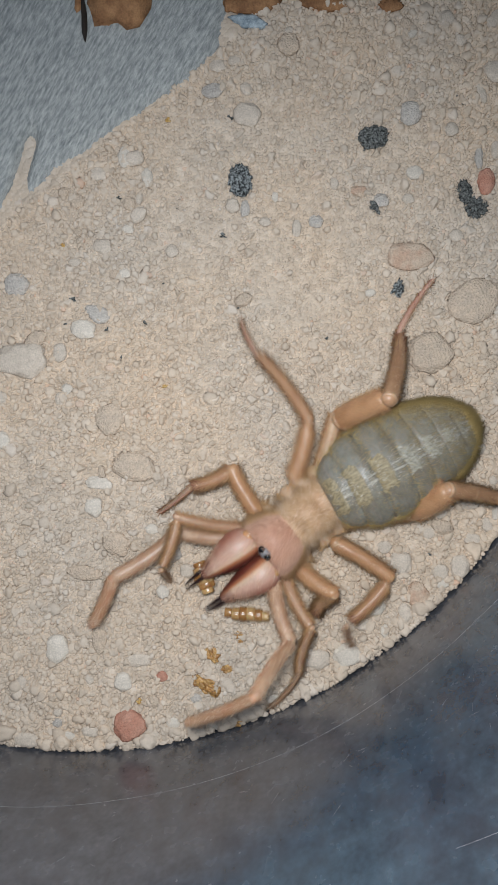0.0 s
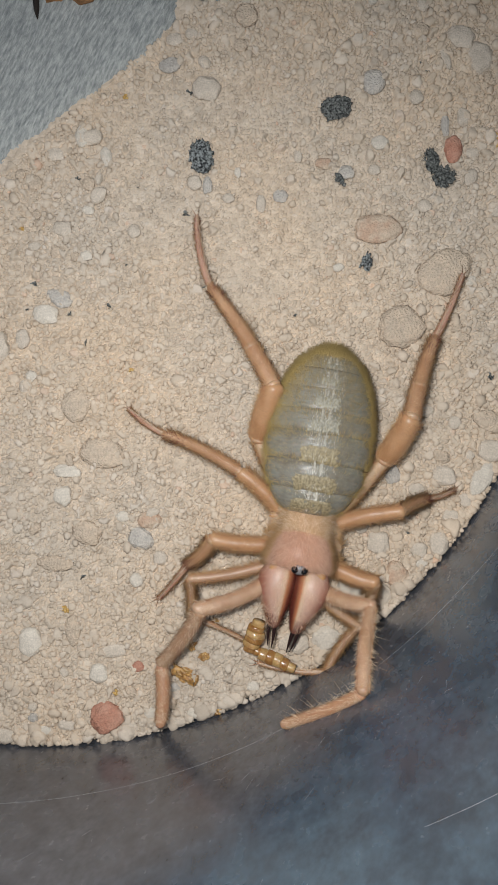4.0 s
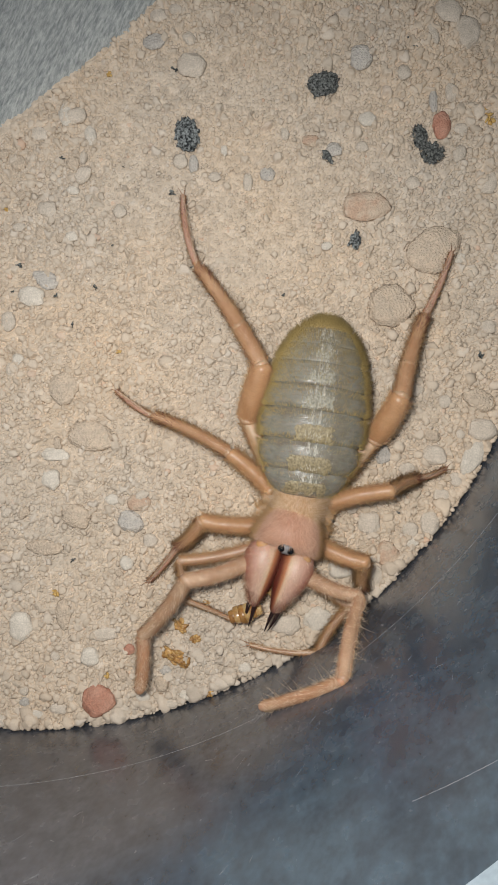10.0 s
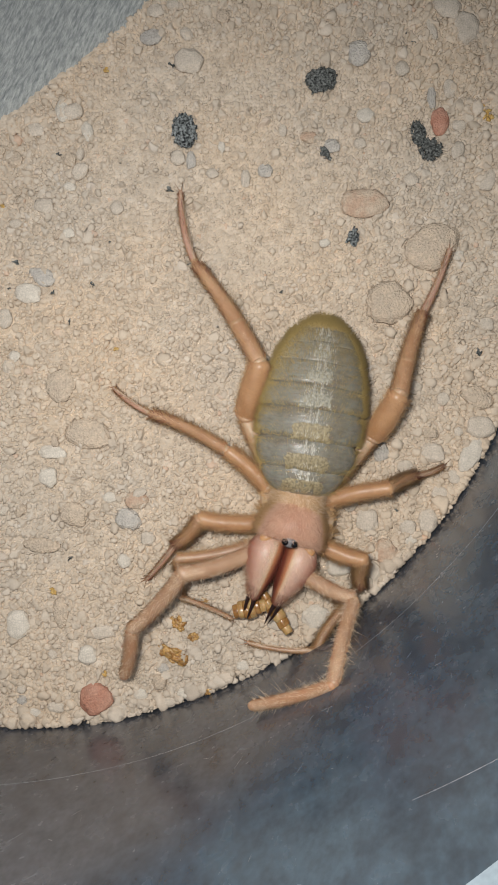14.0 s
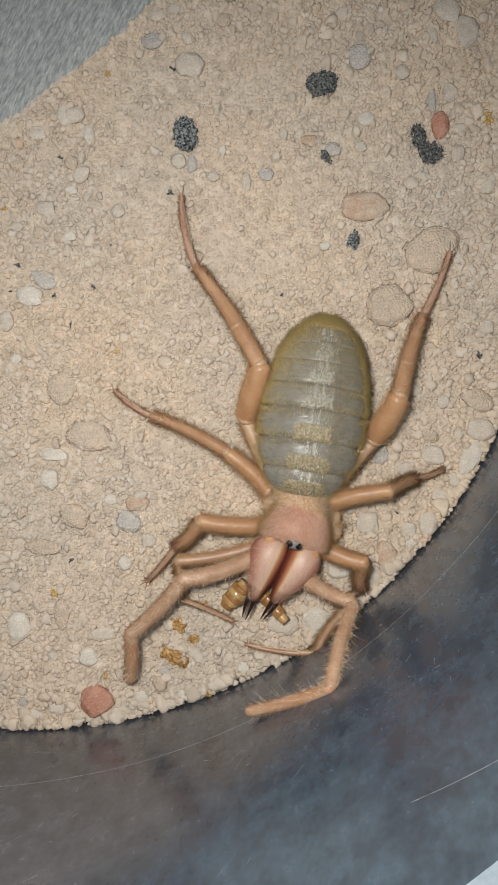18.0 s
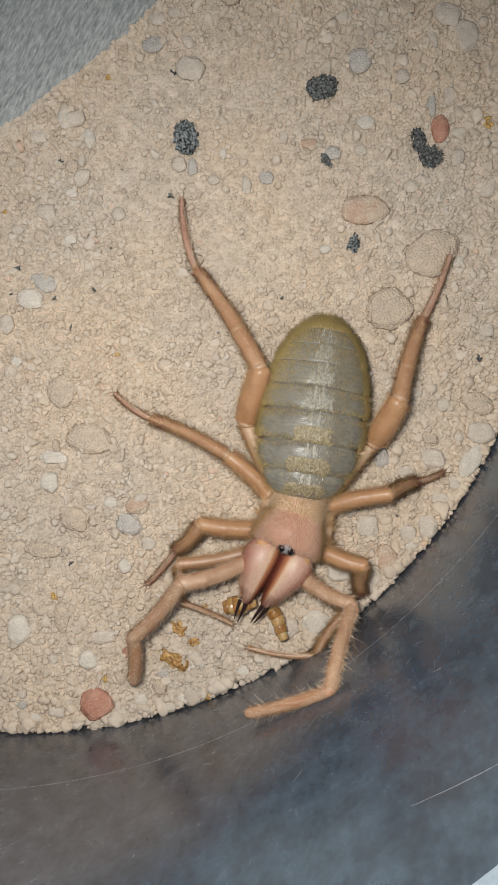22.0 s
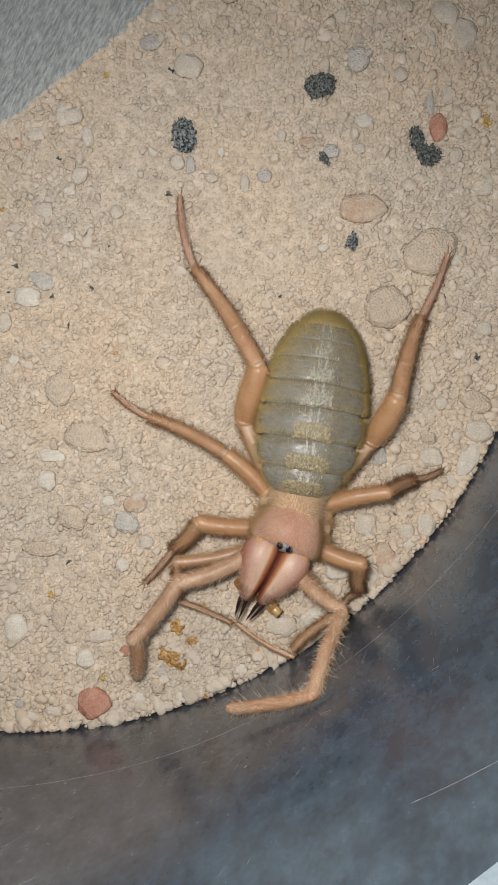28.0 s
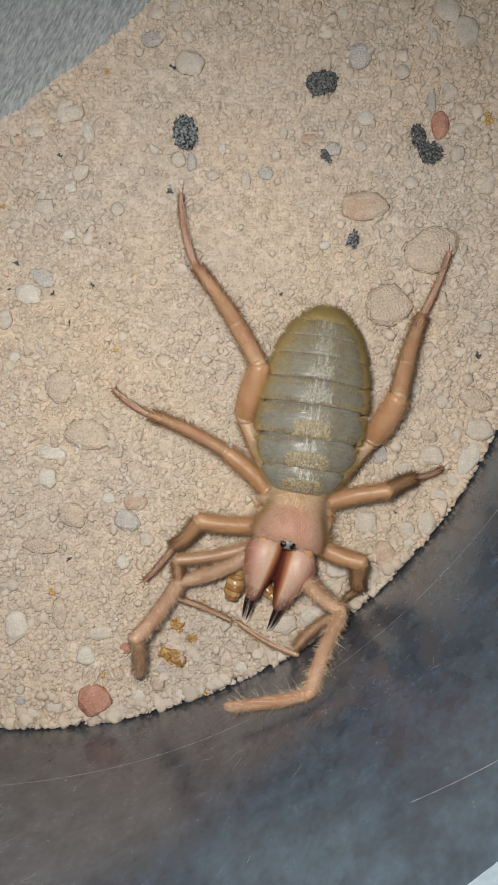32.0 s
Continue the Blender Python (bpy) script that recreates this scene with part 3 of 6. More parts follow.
def stones():
    stone_shapes()
    stone(-32.1, 58.3, 1.4, 2.2, 0, "white")
    stone(-9.8, 66.9, 2.7, 2.2, 0, "pale")
    stone(-12.5, 76.9, 1.3, 1, 0, "pale")
    stone(-15.7, 75.7, 1.6, 1.2, 20, "pale")
    stone(-10.2, 71.7, 1.2, 1.2, 0, "pale")
    stone(-3.7, 74.7, 1.3, 1.2, 0, "tan")
    stone(-16.2, 70.9, 2.2, 1.4, 10, "grey")
    stone(-30.9, 44.8, 1.2, 0.8, -10, "white")
    stone(-31.2, 36.7, 1.2, 1, 0, "white")
    stone(-35.4, 41.3, 1.7, 1.6, 0, "pale")
    stone(-22.7, 41.2, 1.3, 1.3, 0, "pale")
    stone(-36.4, 37.3, 1.2, 1.2, 0, "tan")
    stone(-40.4, 49.6, 1.4, 1.6, 0, "tan")
    stone(-36.9, 54.8, 1.8, 1.2, 0, "pale")
    stone(-27.8, 54.6, 1.1, 1.8, 0, "white")
    stone(-36.0, 29.6, 2.2, 1, -5, "grey")
    stone(-40.4, 38.3, 1.2, 0.8, 0, "pale")
    stone(-11.9, 49.9, 1.4, 1.4, 0, "pale")
    stone(-9.5, 49.4, 0.9, 1.6, 0, "grey")
    stone(-4.1, 51.6, 0.6, 1, 0, "white")
    stone(-5.8, 47.1, 1.2, 0.9, 0, "pale")
    stone(0.1, 46.1, 0.9, 1.6, 0, "pale")
    stone(39.3, 72.6, 2.4, 3.3, 15, "pale")
    stone(35.6, 76.2, 2.7, 2, -15, "pale")
    stone(33.0, 72.4, 0.9, 2.2, 15, "pale")
    stone(20.3, 68.0, 2, 2.3, 0, "grey")
    stone(21.2, 56.9, 1.6, 1.3, 0, "white")
    stone(20.2, 52.2, 1.2, 1, 0, "pale")
    stone(15.3, 51.7, 1.5, 1.3, 0, "grey")
    stone(11.2, 53.3, 1.5, 1.1, 0, "pink")
    stone(27.7, 65.4, 1.4, 1.4, 0, "pale")
    stone(26.0, 68.7, 1.5, 1, 0, "tan")
    stone(36.2, 61.8, 1.2, 1.8, 0, "pale")
    stone(32.9, 60.2, 0.8, 2, 0, "grey")
    stone(34.2, 55.7, 1.7, 2.5, -12, "red")
    stone(21.1, 41.4, 4.3, 2.6, 0, "pink")
    stone(33.0, 33.8, 5.2, 4, 25, "tan")
    stone(25, 24.1, 4.3, 3.9, 20, "tan")
    stone(42.8, 45.6, 1.3, 2.2, -25, "pale")
    stone(37.7, 55.1, 1.2, 1.2, 0, "pale")
    stone(29.1, 45.7, 1.4, 1.2, 0, "pale")
    stone(3.6, 47.5, 1.4, 1.2, 0, "grey")
    stone(6.7, 54.5, 0.8, 1.1, 0, "pale")
    stone(-38.5, 26.1, 2.5, 1.8, 0, "white")
    stone(-35.5, 28.6, 2, 1.4, 0, "grey")
    stone(-42.3, 21.6, 1.3, 1.8, 0, "pale")
    stone(-32.6, 9.7, 2.7, 3, 0, "tan")
    stone(-28.1, 1.4, 4.3, 2.8, -8, "tan")
    stone(-34.1, -1.9, 2.6, 1.2, -5, "white")
    stone(-34.9, -6.4, 1.6, 1.9, 0, "white")
    stone(-24.2, -9.9, 1.4, 1, 0, "white")
    stone(-19.4, -10.5, 2.2, 1.5, 0, "pink")
    stone(-20.9, -13.9, 2.5, 2, -20, "grey")
    stone(-30.7, -12.8, 2.8, 2.1, -15, "tan")
    stone(-36.2, -18.4, 3.4, 1.4, 0, "tan")
    stone(-40.3, -32.3, 2.1, 2.7, 0, "white")
    stone(-32.8, -30.2, 1.4, 2.8, 5, "tan")
    stone(-28.3, -37.7, 1.8, 1.8, 0, "white")
    stone(-26.7, -45.2, 3, 2.8, 20, "red")
    stone(-39.8, -45.7, 0.9, 0.9, 0, "grey")
    stone(-14.9, -40.2, 1.1, 0.9, 0, "grey")
    stone(-41.8, 13.2, 1.2, 1.2, 0, "pale")
    stone(-17.4, -17.3, 1.4, 1.4, 0, "pale")
    stone(-25.8, -33.8, 2.5, 1.2, 10, "pale")
    stone(40.8, 7.3, 3, 2, -12, "tan")
    stone(41.5, 2.1, 2.6, 2, -10, "pale")
    stone(39.6, -2.9, 1.8, 3.4, -28, "white")
    stone(32.8, -2.3, 2.4, 1.8, -10, "pale")
    stone(23.8, -2.1, 1.4, 1.8, 0, "grey")
    stone(21.2, -14.5, 2, 2.4, 0, "pale")
    stone(24.5, -20.0, 2.2, 2.7, 15, "pink")
    stone(22.4, -23.3, 1.3, 1.9, 20, "pale")
    stone(16.4, -22.3, 2.5, 2.1, 0, "white")
    stone(28.4, -15.6, 1.6, 1.5, 0, "pale")
    stone(31.9, -14.4, 1.9, 2.2, -25, "pale")
    stone(34.8, 7.1, 1.2, 1.2, 0, "pale")
    stone(28.0, -4.8, 1.5, 1.2, 0, "pale")
    stone(14.6, -25.5, 1.6, 1.2, 0, "pale")
    stone(12.1, -31.1, 2.7, 2.2, 10, "white")
    stone(6.3, -32.2, 2.8, 2, 0, "pale")
    stone(30.4, 19.3, 1.3, 1.3, 0, "tan")
    stone(29.8, 9.2, 1.4, 1.2, 0, "pale")
    stone(36.4, 22.3, 1.2, 1, 0, "tan")
    stone(42.4, 20.3, 1.4, 1.2, 0, "pale")
    stone(36.7, -6.7, 1.4, 1.3, 0, "pale")
    stone(34.2, -9.6, 1.6, 1.3, -20, "pale")
    stone(28.7, -17.6, 1.4, 1, -20, "white")
    stone(-0.9, -39.8, 1.2, 1, 0, "white")
    stone(-5.9, -41.8, 1.4, 0.9, -10, "pale")
    stone(-10.9, -44.8, 1.6, 1, -10, "white")
    stone(-18.9, -44.7, 1.3, 1.1, 0, "white")
    stone(-13.9, -46.2, 1.4, 0.9, 0, "pale")
    stone(-22.4, -47.0, 1.3, 1, 0, "pale")
    stone(-33.9, -46.9, 1.6, 1, 0, "pale")
    stone(-37.8, -47.9, 1.3, 0.8, 0, "white")
    stone(26.2, -8.6, 1.2, 1.1, 0, "pale")
    stone(18.2, -11.5, 1.4, 1.2, 0, "pale")
    stone(-2.8, 80.3, 2.2, 2.2, 0, "tan")
    stone(26.2, 86, 1.5, 1.5, 0, "pale")
    stone(-49.3, 19.8, 4.6, 3.6, 10, "pale")
    stone(-21.2, -36.4, 1.1, 1, 0, "red")
    stone(-51, 33.9, 2.4, 2.1, 0, "grey")
    stone(-52.1, 5, 1.5, 1.9, 0, "white")
    stone(-45.6, -48.9, 2.5, 1.4, 0, "pale")
    r = random.Random(11)
    placed = 0
    while placed < 60:
        x, y = r.uniform(-54, 50), r.uniform(-54, 90)
        if math.hypot(x - CX, y - CY) > TUB - 2.2 or (x < -8 and y > 56 + (x + 40) * 0.85):
            continue
        if r.random() > float(coarse(x, y)):
            continue
        s = 0.75 + 0.9 * r.random() ** 2.2
        stone(x, y, s * r.uniform(1.0, 1.7), s, r.uniform(0, 180), r.choice(("pale", "pale", "pale", "white", "tan", "tan", "tan", "tan")), 0.1, 0.55)
        placed += 1


def crumb(name, x, y, a, b, turn, material, label, category, seed, rough=0.55, tall=0.7, bits=0, lift=0.1, lumps=0):
    """A ragged lump, or a heap of small lumps, with loose fibres where bits are given."""
    r = np.random.default_rng(seed)
    c = min(a, b) * tall
    if lumps:
        v, f = ico(2)
        verts, tris = [], []
        for k in range(lumps):
            d = r.normal(0, 0.55, 3) * (k > 0)
            d *= min(1, 0.8 / max(np.linalg.norm(d), 0.01))
            s = r.uniform(0.18, 0.5, 3) * (1.35 - 0.5 * np.linalg.norm(d)) * (0.6 if lumps > 50 else 0.75 if lumps > 20 else 1.1)
            s = np.array((0.55, 0.72, 0.62)) if k == 0 and lumps > 12 else s
            q = np.array([1 + 0.5 * noise.noise(Vector(p) * 1.9 + Vector((seed * 3.7, k, 0))) for p in v])
            turned = np.array(Matrix.Rotation(r.uniform(0, 6), 3, "Z"))
            tris.append(f + len(v) * k)
            verts.append(((v * q[:, None] * s * (1.3, 0.75, 1)) @ turned + (d[0], d[1], abs(d[2]))) * (a, b, c) * M)
        verts, f = np.concatenate(verts), np.concatenate(tris)
    else:
        v, f = ico(3)
        q = np.array([1 + rough * noise.noise(Vector(p) * 1.7 + Vector((seed * 3.7, 0, 0))) + rough * 0.5 * noise.noise(Vector(p) * 4.6 + Vector((0, seed, 0))) for p in v])
        verts = v * q[:, None] * (a, b, c) * M
    ob = linked(name, tri_mesh(name, verts, f), material, None, label)
    ob.matrix_world = pose(x * M, y * M, (float(sand_height(x, y)) + c * lift + 0.3) * M, 0, 0, turn)
    tagged(ob, category=category)
    if bits:
        d = r.normal(0, 1, (bits, 3))
        d[:, 2] = np.abs(d[:, 2]) * 0.6
        d /= np.linalg.norm(d, axis=1)[:, None]
        way = r.normal(0, 1, (bits, 3)) + d * 0.6
        hairs("fibre", d * (a, b, c) * r.uniform(0.5, 0.95, (bits, 1)), way, r.uniform(0.4, 1.7, bits), 0.05, material, ob)
    return ob


def litter():
    label = "speckled black and white dropping on the sand"
    crumb("dropping", -10.6, 54.4, 2.3, 3.1, 10, PELLET, label, "dropping", 1, 0.35, 0.6, 160, lumps=140)
    crumb("dropping", 13.4, 63.2, 3.0, 2.3, 15, DEBRIS, "black fibrous dropping half buried in sand", "dropping", 2, 0.5, 0.6, 200, lumps=110)
    crumb("dropping", 30.5, 53.6, 1.4, 2.5, 15, DEBRIS, "black crumbly dropping beside a red pebble", "dropping", 3, 0.6, 0.6, 110, lumps=60)
    crumb("dropping", 32.6, 50.9, 2.3, 1.9, -20, DEBRIS, "black crumbly dropping beside a red pebble", "dropping", 4, 0.6, 0.6, 110, lumps=60)
    crumb("dropping", 14.1, 50.4, 0.8, 1.5, 35, DEBRIS, "small black dropping on the sand", "dropping", 5, 0.5, 0.7, 20, lumps=9)
    crumb("dropping", 18.9, 35.6, 1.2, 1.5, -20, PELLET, "small black and grey dropping on the sand", "dropping", 6, 0.6, 0.6, 30, lumps=14)
    r = random.Random(5)
    for x, y, s in ((-12.8, 66.2, 0.7), (-32.9, 50.6, 0.65), (-13.2, 44.2, 0.75), (-31.1, 21.2, 0.6), (-27.1, 27.6, 0.5), (6.2, 26.1, 0.45), (-31.1, -20.6, 0.6), (41.1, 15.3, 0.95), (37.4, 14.4, 0.7), (-40.3, 31.5, 0.9), (-34.0, 26.2, 0.6), (-40.0, 49.8, 0.5), (-41.5, 27.0, 0.5), (-22.0, 49.0, 0.3), (-24.0, 35.0, 0.35), (-10.0, 31.0, 0.3), (30.0, 70.0, 0.6), (28.5, 71.5, 0.4), (26.5, -12.5, 0.5), (-5.0, 20.0, 0.3), (-40.5, -47.0, 0.5)):
        crumb("speck", x, y, s, s * r.uniform(0.4, 0.8), r.uniform(0, 180), DEBRIS, "tiny black speck of litter on sand", "speck", int(x * 7 + 400), 0.5, 0.8, lumps=5)
    for x, y, s in ((-24.5, 65.2, 0.7), (-23.0, 16.4, 0.7), (42.7, 56.9, 1.3), (42.0, 58.6, 0.9), (-42.6, 41.4, 0.6), (-34.1, -26.4, 0.8), (-25.0, -41.0, 0.8)):
        crumb("yellow_bit", x, y, s, s * r.uniform(0.6, 1), r.uniform(0, 180), YELLOW, "small yellow-brown resinous bit on the sand", "bit", int(x * 5 + 300), 0.4, 0.8, lumps=6)
    for x, y, a, b, turn in ((-13.1, -37.8, 2.9, 1.6, -30), (-12.1, -32.2, 1.7, 1.2, -40), (-9.6, -34.6, 1.1, 0.8, 0), (-7.6, -28.3, 0.9, 0.6, 10), (-7.2, -29.6, 0.5, 0.4, 0), (1.4, -36.2, 1.3, 0.6, 10), (-7.0, -44.5, 0.9, 0.7, 0), (34.0, -1.6, 0.5, 0.4, 0)):
        crumb("larva_remain", x, y, a, b, turn, REMAIN, "chewed amber scrap of larva on sand", "scrap", int(x * 9 + 500), 0.45, 0.6, lumps=34 if a > 1 else 9)


def bark():
    """A slab of weathered bark whose edge dips under the sand."""
    edge = [Vector(p) for p in ((-14, 96), (-14.1, 88.5), (-15.8, 79.9), (-20.3, 73.4), (-29.5, 67.8), (-39.6, 60.1), (-49.2, 52.3), (-58, 46), (-74, 36))]

    def depth(p):
        """How far p lies inside the slab's southern edge."""
        best, sign = 1e9, 1
        for a, b in zip(edge, edge[1:]):
            d = b - a
            f = min(max((p - a).dot(d) / d.length_squared, 0), 1)
            off = p - (a + d * f)
            if off.length < best:
                best, sign = off.length, 1 if d.x * off.y - d.y * off.x < 0 else -1
        return best * sign

    bm = bmesh.new()
    grid = {}
    step = 0.42
    for i in range(130):
        for j in range(136):
            p = Vector((-68 + i * step, 38 + j * step))
            d = depth(p)
            if d < -2.4 or (p - Vector((CX, CY))).length > TUB - 6:
                continue
            u, v = p.x * 0.45 + p.y * 0.893, -p.x * 0.893 + p.y * 0.45  # along and across the grain
            rib = noise.noise((u * 0.07, v * 0.8, 1)) * 0.16 + noise.noise((u * 0.2, v * 1.6, 5)) * 0.13 + noise.noise((u * 0.04, v * 0.1, 9)) * 0.7
            z = min(d * 0.55, 0.9 + d * 0.07) + rib * min(max(d * 0.4, 0.25), 1)
            slot = (p - Vector((-50.7, 56.5)))
            s = abs(slot.x * 0.97 - slot.y * 0.23) / 1.3
            along = slot.x * 0.23 + slot.y * 0.97
            if s < 3 and along < 8:
                z -= 3.0 * math.exp(-s * s) * min(1, (8 - along) / 4)
            crack = abs(p.x + 40.5 + 0.15 * (p.y - 84)) / 0.55
            if p.y > 80 and crack < 3:
                z -= 0.5 * math.exp(-crack * crack)
            grid[i, j] = bm.verts.new((u * M, v * M, z * M))
    for (i, j), a in list(grid.items()):
        q = [grid.get(k) for k in ((i + 1, j), (i + 1, j + 1), (i, j + 1))]
        if all(q):
            bm.faces.new((a, *q))
    base = tagged(new("bark_piece"), "weathered grey bark slab with a split, sanded in", "bark")
    slab = part("slab", bm, BARK, base)
    if slab.data.polygons[0].normal.z < 0:
        slab.data.flip_normals()
    slab.rotation_euler.z = math.atan2(0.893, 0.45)
    solid = slab.modifiers.new("thickness", "SOLIDIFY")
    solid.thickness, solid.offset = 3.5 * M, -1
    for x, y, a, b, turn, k in ((-34.6, 87.4, 5.8, 6.6, 38, 3), (-41.6, 85.4, 0.7, 1.9, 0, 4), (-40.2, 82.8, 0.5, 4.2, 5, 10)):
        # piece 10 is a dark strip added where the split is shaded
        lump = crumb("inner_wood_or_shade", x, y, a, b, turn, SPLIT_SHADE if k == 10 else INNER, "dark strip standing in for shade in the split" if k == 10 else "broken orange-brown inner wood", "wood", k, 0.3, 0.5 if k != 10 else 1.4)
        lump.location.z = (2.5 if k == 10 else 2.2) * M
        lump.parent = base
        del lump["category"]
    for x, y, a, b, turn, k in ((-9.3, 87.6, 4.6, 2.2, 10, 6), (3.5, 88.2, 4.2, 1.7, -5, 7), (15.7, 88.1, 2.2, 1.3, 0, 8), (-13.6, 87.4, 1.3, 1.5, 0, 11)):
        crumb("wood_crumb", x, y, a, b, turn, INNER, "broken orange-brown wood crumb in sand", "wood", k, 0.4, 0.5)
    crumb("grey_flake", -9.8, 84.0, 3.4, 1.3, -12, FLAKE, "thin blue-grey flake on the sand", "flake", 9, 0.4, 0.4)


# ---- the camel spider ----
LENGTHS = {
    "hind_leg_west": (12.1, 10.2, 21.4, 13.9), "hind_leg_east": (11.7, 9.3, 16.2, 12.9),
    "third_leg_west": (9.5, 15.5, 8.4), "third_leg_east": (11.7, 8.8, 6.1),
    "second_leg_west": (11.5, 7.5, 9.1), "second_leg_east": (9.3, 7, 4.8),
    "first_leg_west": (14.5, 7.9, 10.3), "first_leg_east": (9.6, 10.5, 11.9),
    "pedipalp_west": (14, 13.1, 9.2), "pedipalp_east": (10.4, 17.6, 14.2),
}
SPIDER = tagged(new("camel_spider"), "tan camel spider with grey banded abdomen, feeding on sand", "spider")
LIMB_PARTS, BANDS, BODY_PARTS = {}, [], {}


def tube_hairs(length, r0, r1, count, long, seed, lean=0.0, where=None):
    r = np.random.default_rng(seed)
    x = r.uniform(-0.48, 0.48, count)
    a = r.normal(*where, count) if where else r.uniform(0, 2 * math.pi, count)
    rad = r0 + (r1 - r0) * (x + 0.5)
    roots = np.stack([x * length, rad * np.cos(a), rad * np.sin(a)], 1) * (1, 0.97, 0.97)
    ways = np.stack([lean + r.uniform(0.1, 0.9, count), np.cos(a) + r.normal(0, 0.2, count), np.sin(a) + r.normal(0, 0.2, count)], 1)
    return roots, ways, long * r.uniform(0.4, 1.0, count)


def segment(name, length, r0, r1, material, hair, count, long, seed, blunt=False, spines=0, bend=0.0, slim=False, belly=0.10, mid_joint=False):
    """One limb segment along x, waisted behind each swollen joint and slightly bowed."""
    h = length / 2
    e0, e1 = r0 * 0.55, r1 * (0.9 if blunt else 0.5)

    def bow(x):
        return bend * (1 - (x / h) ** 2)

    rings = [(-h - e0, bow(h + e0), 0, r0 * 0.4, r0 * 0.4), (-h - e0 * 0.5, bow(h + e0 * 0.5), 0, r0 * 0.74, r0 * 0.74), (-h, 0, 0, r0 * 0.9, r0 * 0.92)]
    for k in range(1, 16):
        f = k / 16
        r = r0 + (r1 - r0) * f
        swell = 1 + belly * math.sin(math.pi * f) - 0.07 * math.exp(-((f - 0.05) / 0.06) ** 2) + 0.04 * math.exp(-((f - 0.95) / 0.05) ** 2)
        x = -h + length * f
        rings.append((x, bow(x), 0, r * swell, r * swell * 0.94))
    rings += [(h, 0, 0, r1 * 1.0, r1 * 0.98), (h + e1 * 0.6, bow(h + e1 * 0.6), 0, r1 * 0.78, r1 * 0.78), (h + e1, bow(h + e1), 0, r1 * 0.36, r1 * 0.36)]
    ob = part(name, loft(rings, 18, 0.09, seed), material, SPIDER)

    def coat(label_name, many, reach, salt, lean, where, thick, tone, label=""):
        roots, ways, lengths = tube_hairs(length, r0, r1, int(many), reach, seed + salt, lean, where)
        roots[:, 1] += bend * (1 - (roots[:, 0] / h) ** 2)
        hairs(label_name, roots, ways, lengths, thick, tone, ob, label)

    up = math.pi / 2
    if count > 500:  # a dense short coat; pale back and reddish flanks also imitate frontal lighting
        coat("short_fur", count * 1.3, long * 0.6, 400, 1.0, (up, 0.5), 0.02, HAIR_PALE)
        for k, side in enumerate((0, math.pi)):
            coat("reddish_fur", count * (0.5 if blunt else 0.9), long * 1.0, 500 + 100 * k, 0.5, (side, 0.5), 0.03, HAIR_RED)
            coat("pale_fringe", count * 0.16, long * 2.4, 520 + 100 * k, 0.3, (side, 0.6), 0.03, HAIR_PALE)
        coat("bristles", count * 0.6, long * 1.4, 0, 0.0, None, 0.022, hair)
    else:
        coat("bristles", count * 0.6, long * 1.25, 0, 0.2, None, 0.02, hair)
        # pale hairs along the top put a narrow highlight into the colour
        coat("highlight_hairs", count * 0.5, long * 0.5, 900, 1.8, (up + 0.2, 0.2), 0.022, HAIR_PALE, "pale streak of short hairs")
        # reddish flank hairs, which also stand in for the leg's shaded edges
        for k, side in enumerate((0, math.pi)):
            coat("reddish_fur", count * (1.5 if slim else 2.6), long * (0.6 if slim else 1.15), 500 + 50 * k, 0.6, (side, 0.4), 0.028, HAIR_RED)
            coat("pale_fringe", count * (0.5 if slim else 2.0), long * (1.2 if slim else 2.0), 530 + 50 * k, 0.3, (side, 0.5), 0.026, HAIR_TAN)
    if mid_joint:  # the seam between shin and ankle
        at, r = -0.12 * length, r0 + (r1 - r0) * 0.38
        part("joint", loft([(at - 0.5, bow(at), 0, r * 1.0, r * 0.94), (at - 0.2, bow(at), 0, r * 1.14, r * 1.06), (at + 0.3, bow(at), 0, r * 1.13, r * 1.05), (at + 0.6, bow(at), 0, r * 0.98, r * 0.92)], 18, 0.12, seed), JOINT, ob, "pale joint membrane")
    if not blunt:
        at = -h + 0.3
        collar = loft([(at - 0.5, 0, 0, r0 * 0.84, r0 * 0.84), (at - 0.3, 0, 0, r0 * 0.96, r0 * 0.97), (at + 0.2, bow(at), 0, r0 * 0.97, r0 * 0.97), (at + 0.4, bow(at), 0, r0 * 0.86, r0 * 0.86)], 18, 0.12, seed)
        part("joint", collar, JOINT, ob, "pale joint membrane")
    if spines:  # dark spines gather towards the foot
        roots, ways, lengths = tube_hairs(length, r0, r1, spines, long * 1.3, seed + 50)
        far = 0.5 - np.abs(np.random.default_rng(seed).normal(0, 0.3 if slim else 0.17, spines))
        near = np.clip(far, -0.48, 0.48) * length
        ratio = (r0 + (r1 - r0) * (near / length + 0.5)) / (r0 + (r1 - r0) * (roots[:, 0] / length + 0.5))
        roots[:, 1:] *= ratio[:, None]
        roots[:, 0] = near
        roots[:, 1] += bend * (1 - (near / h) ** 2)
        hairs("spine_fringe", roots, ways, lengths, 0.042, HAIR_DARK, ob, "short dark spines")
    return ob


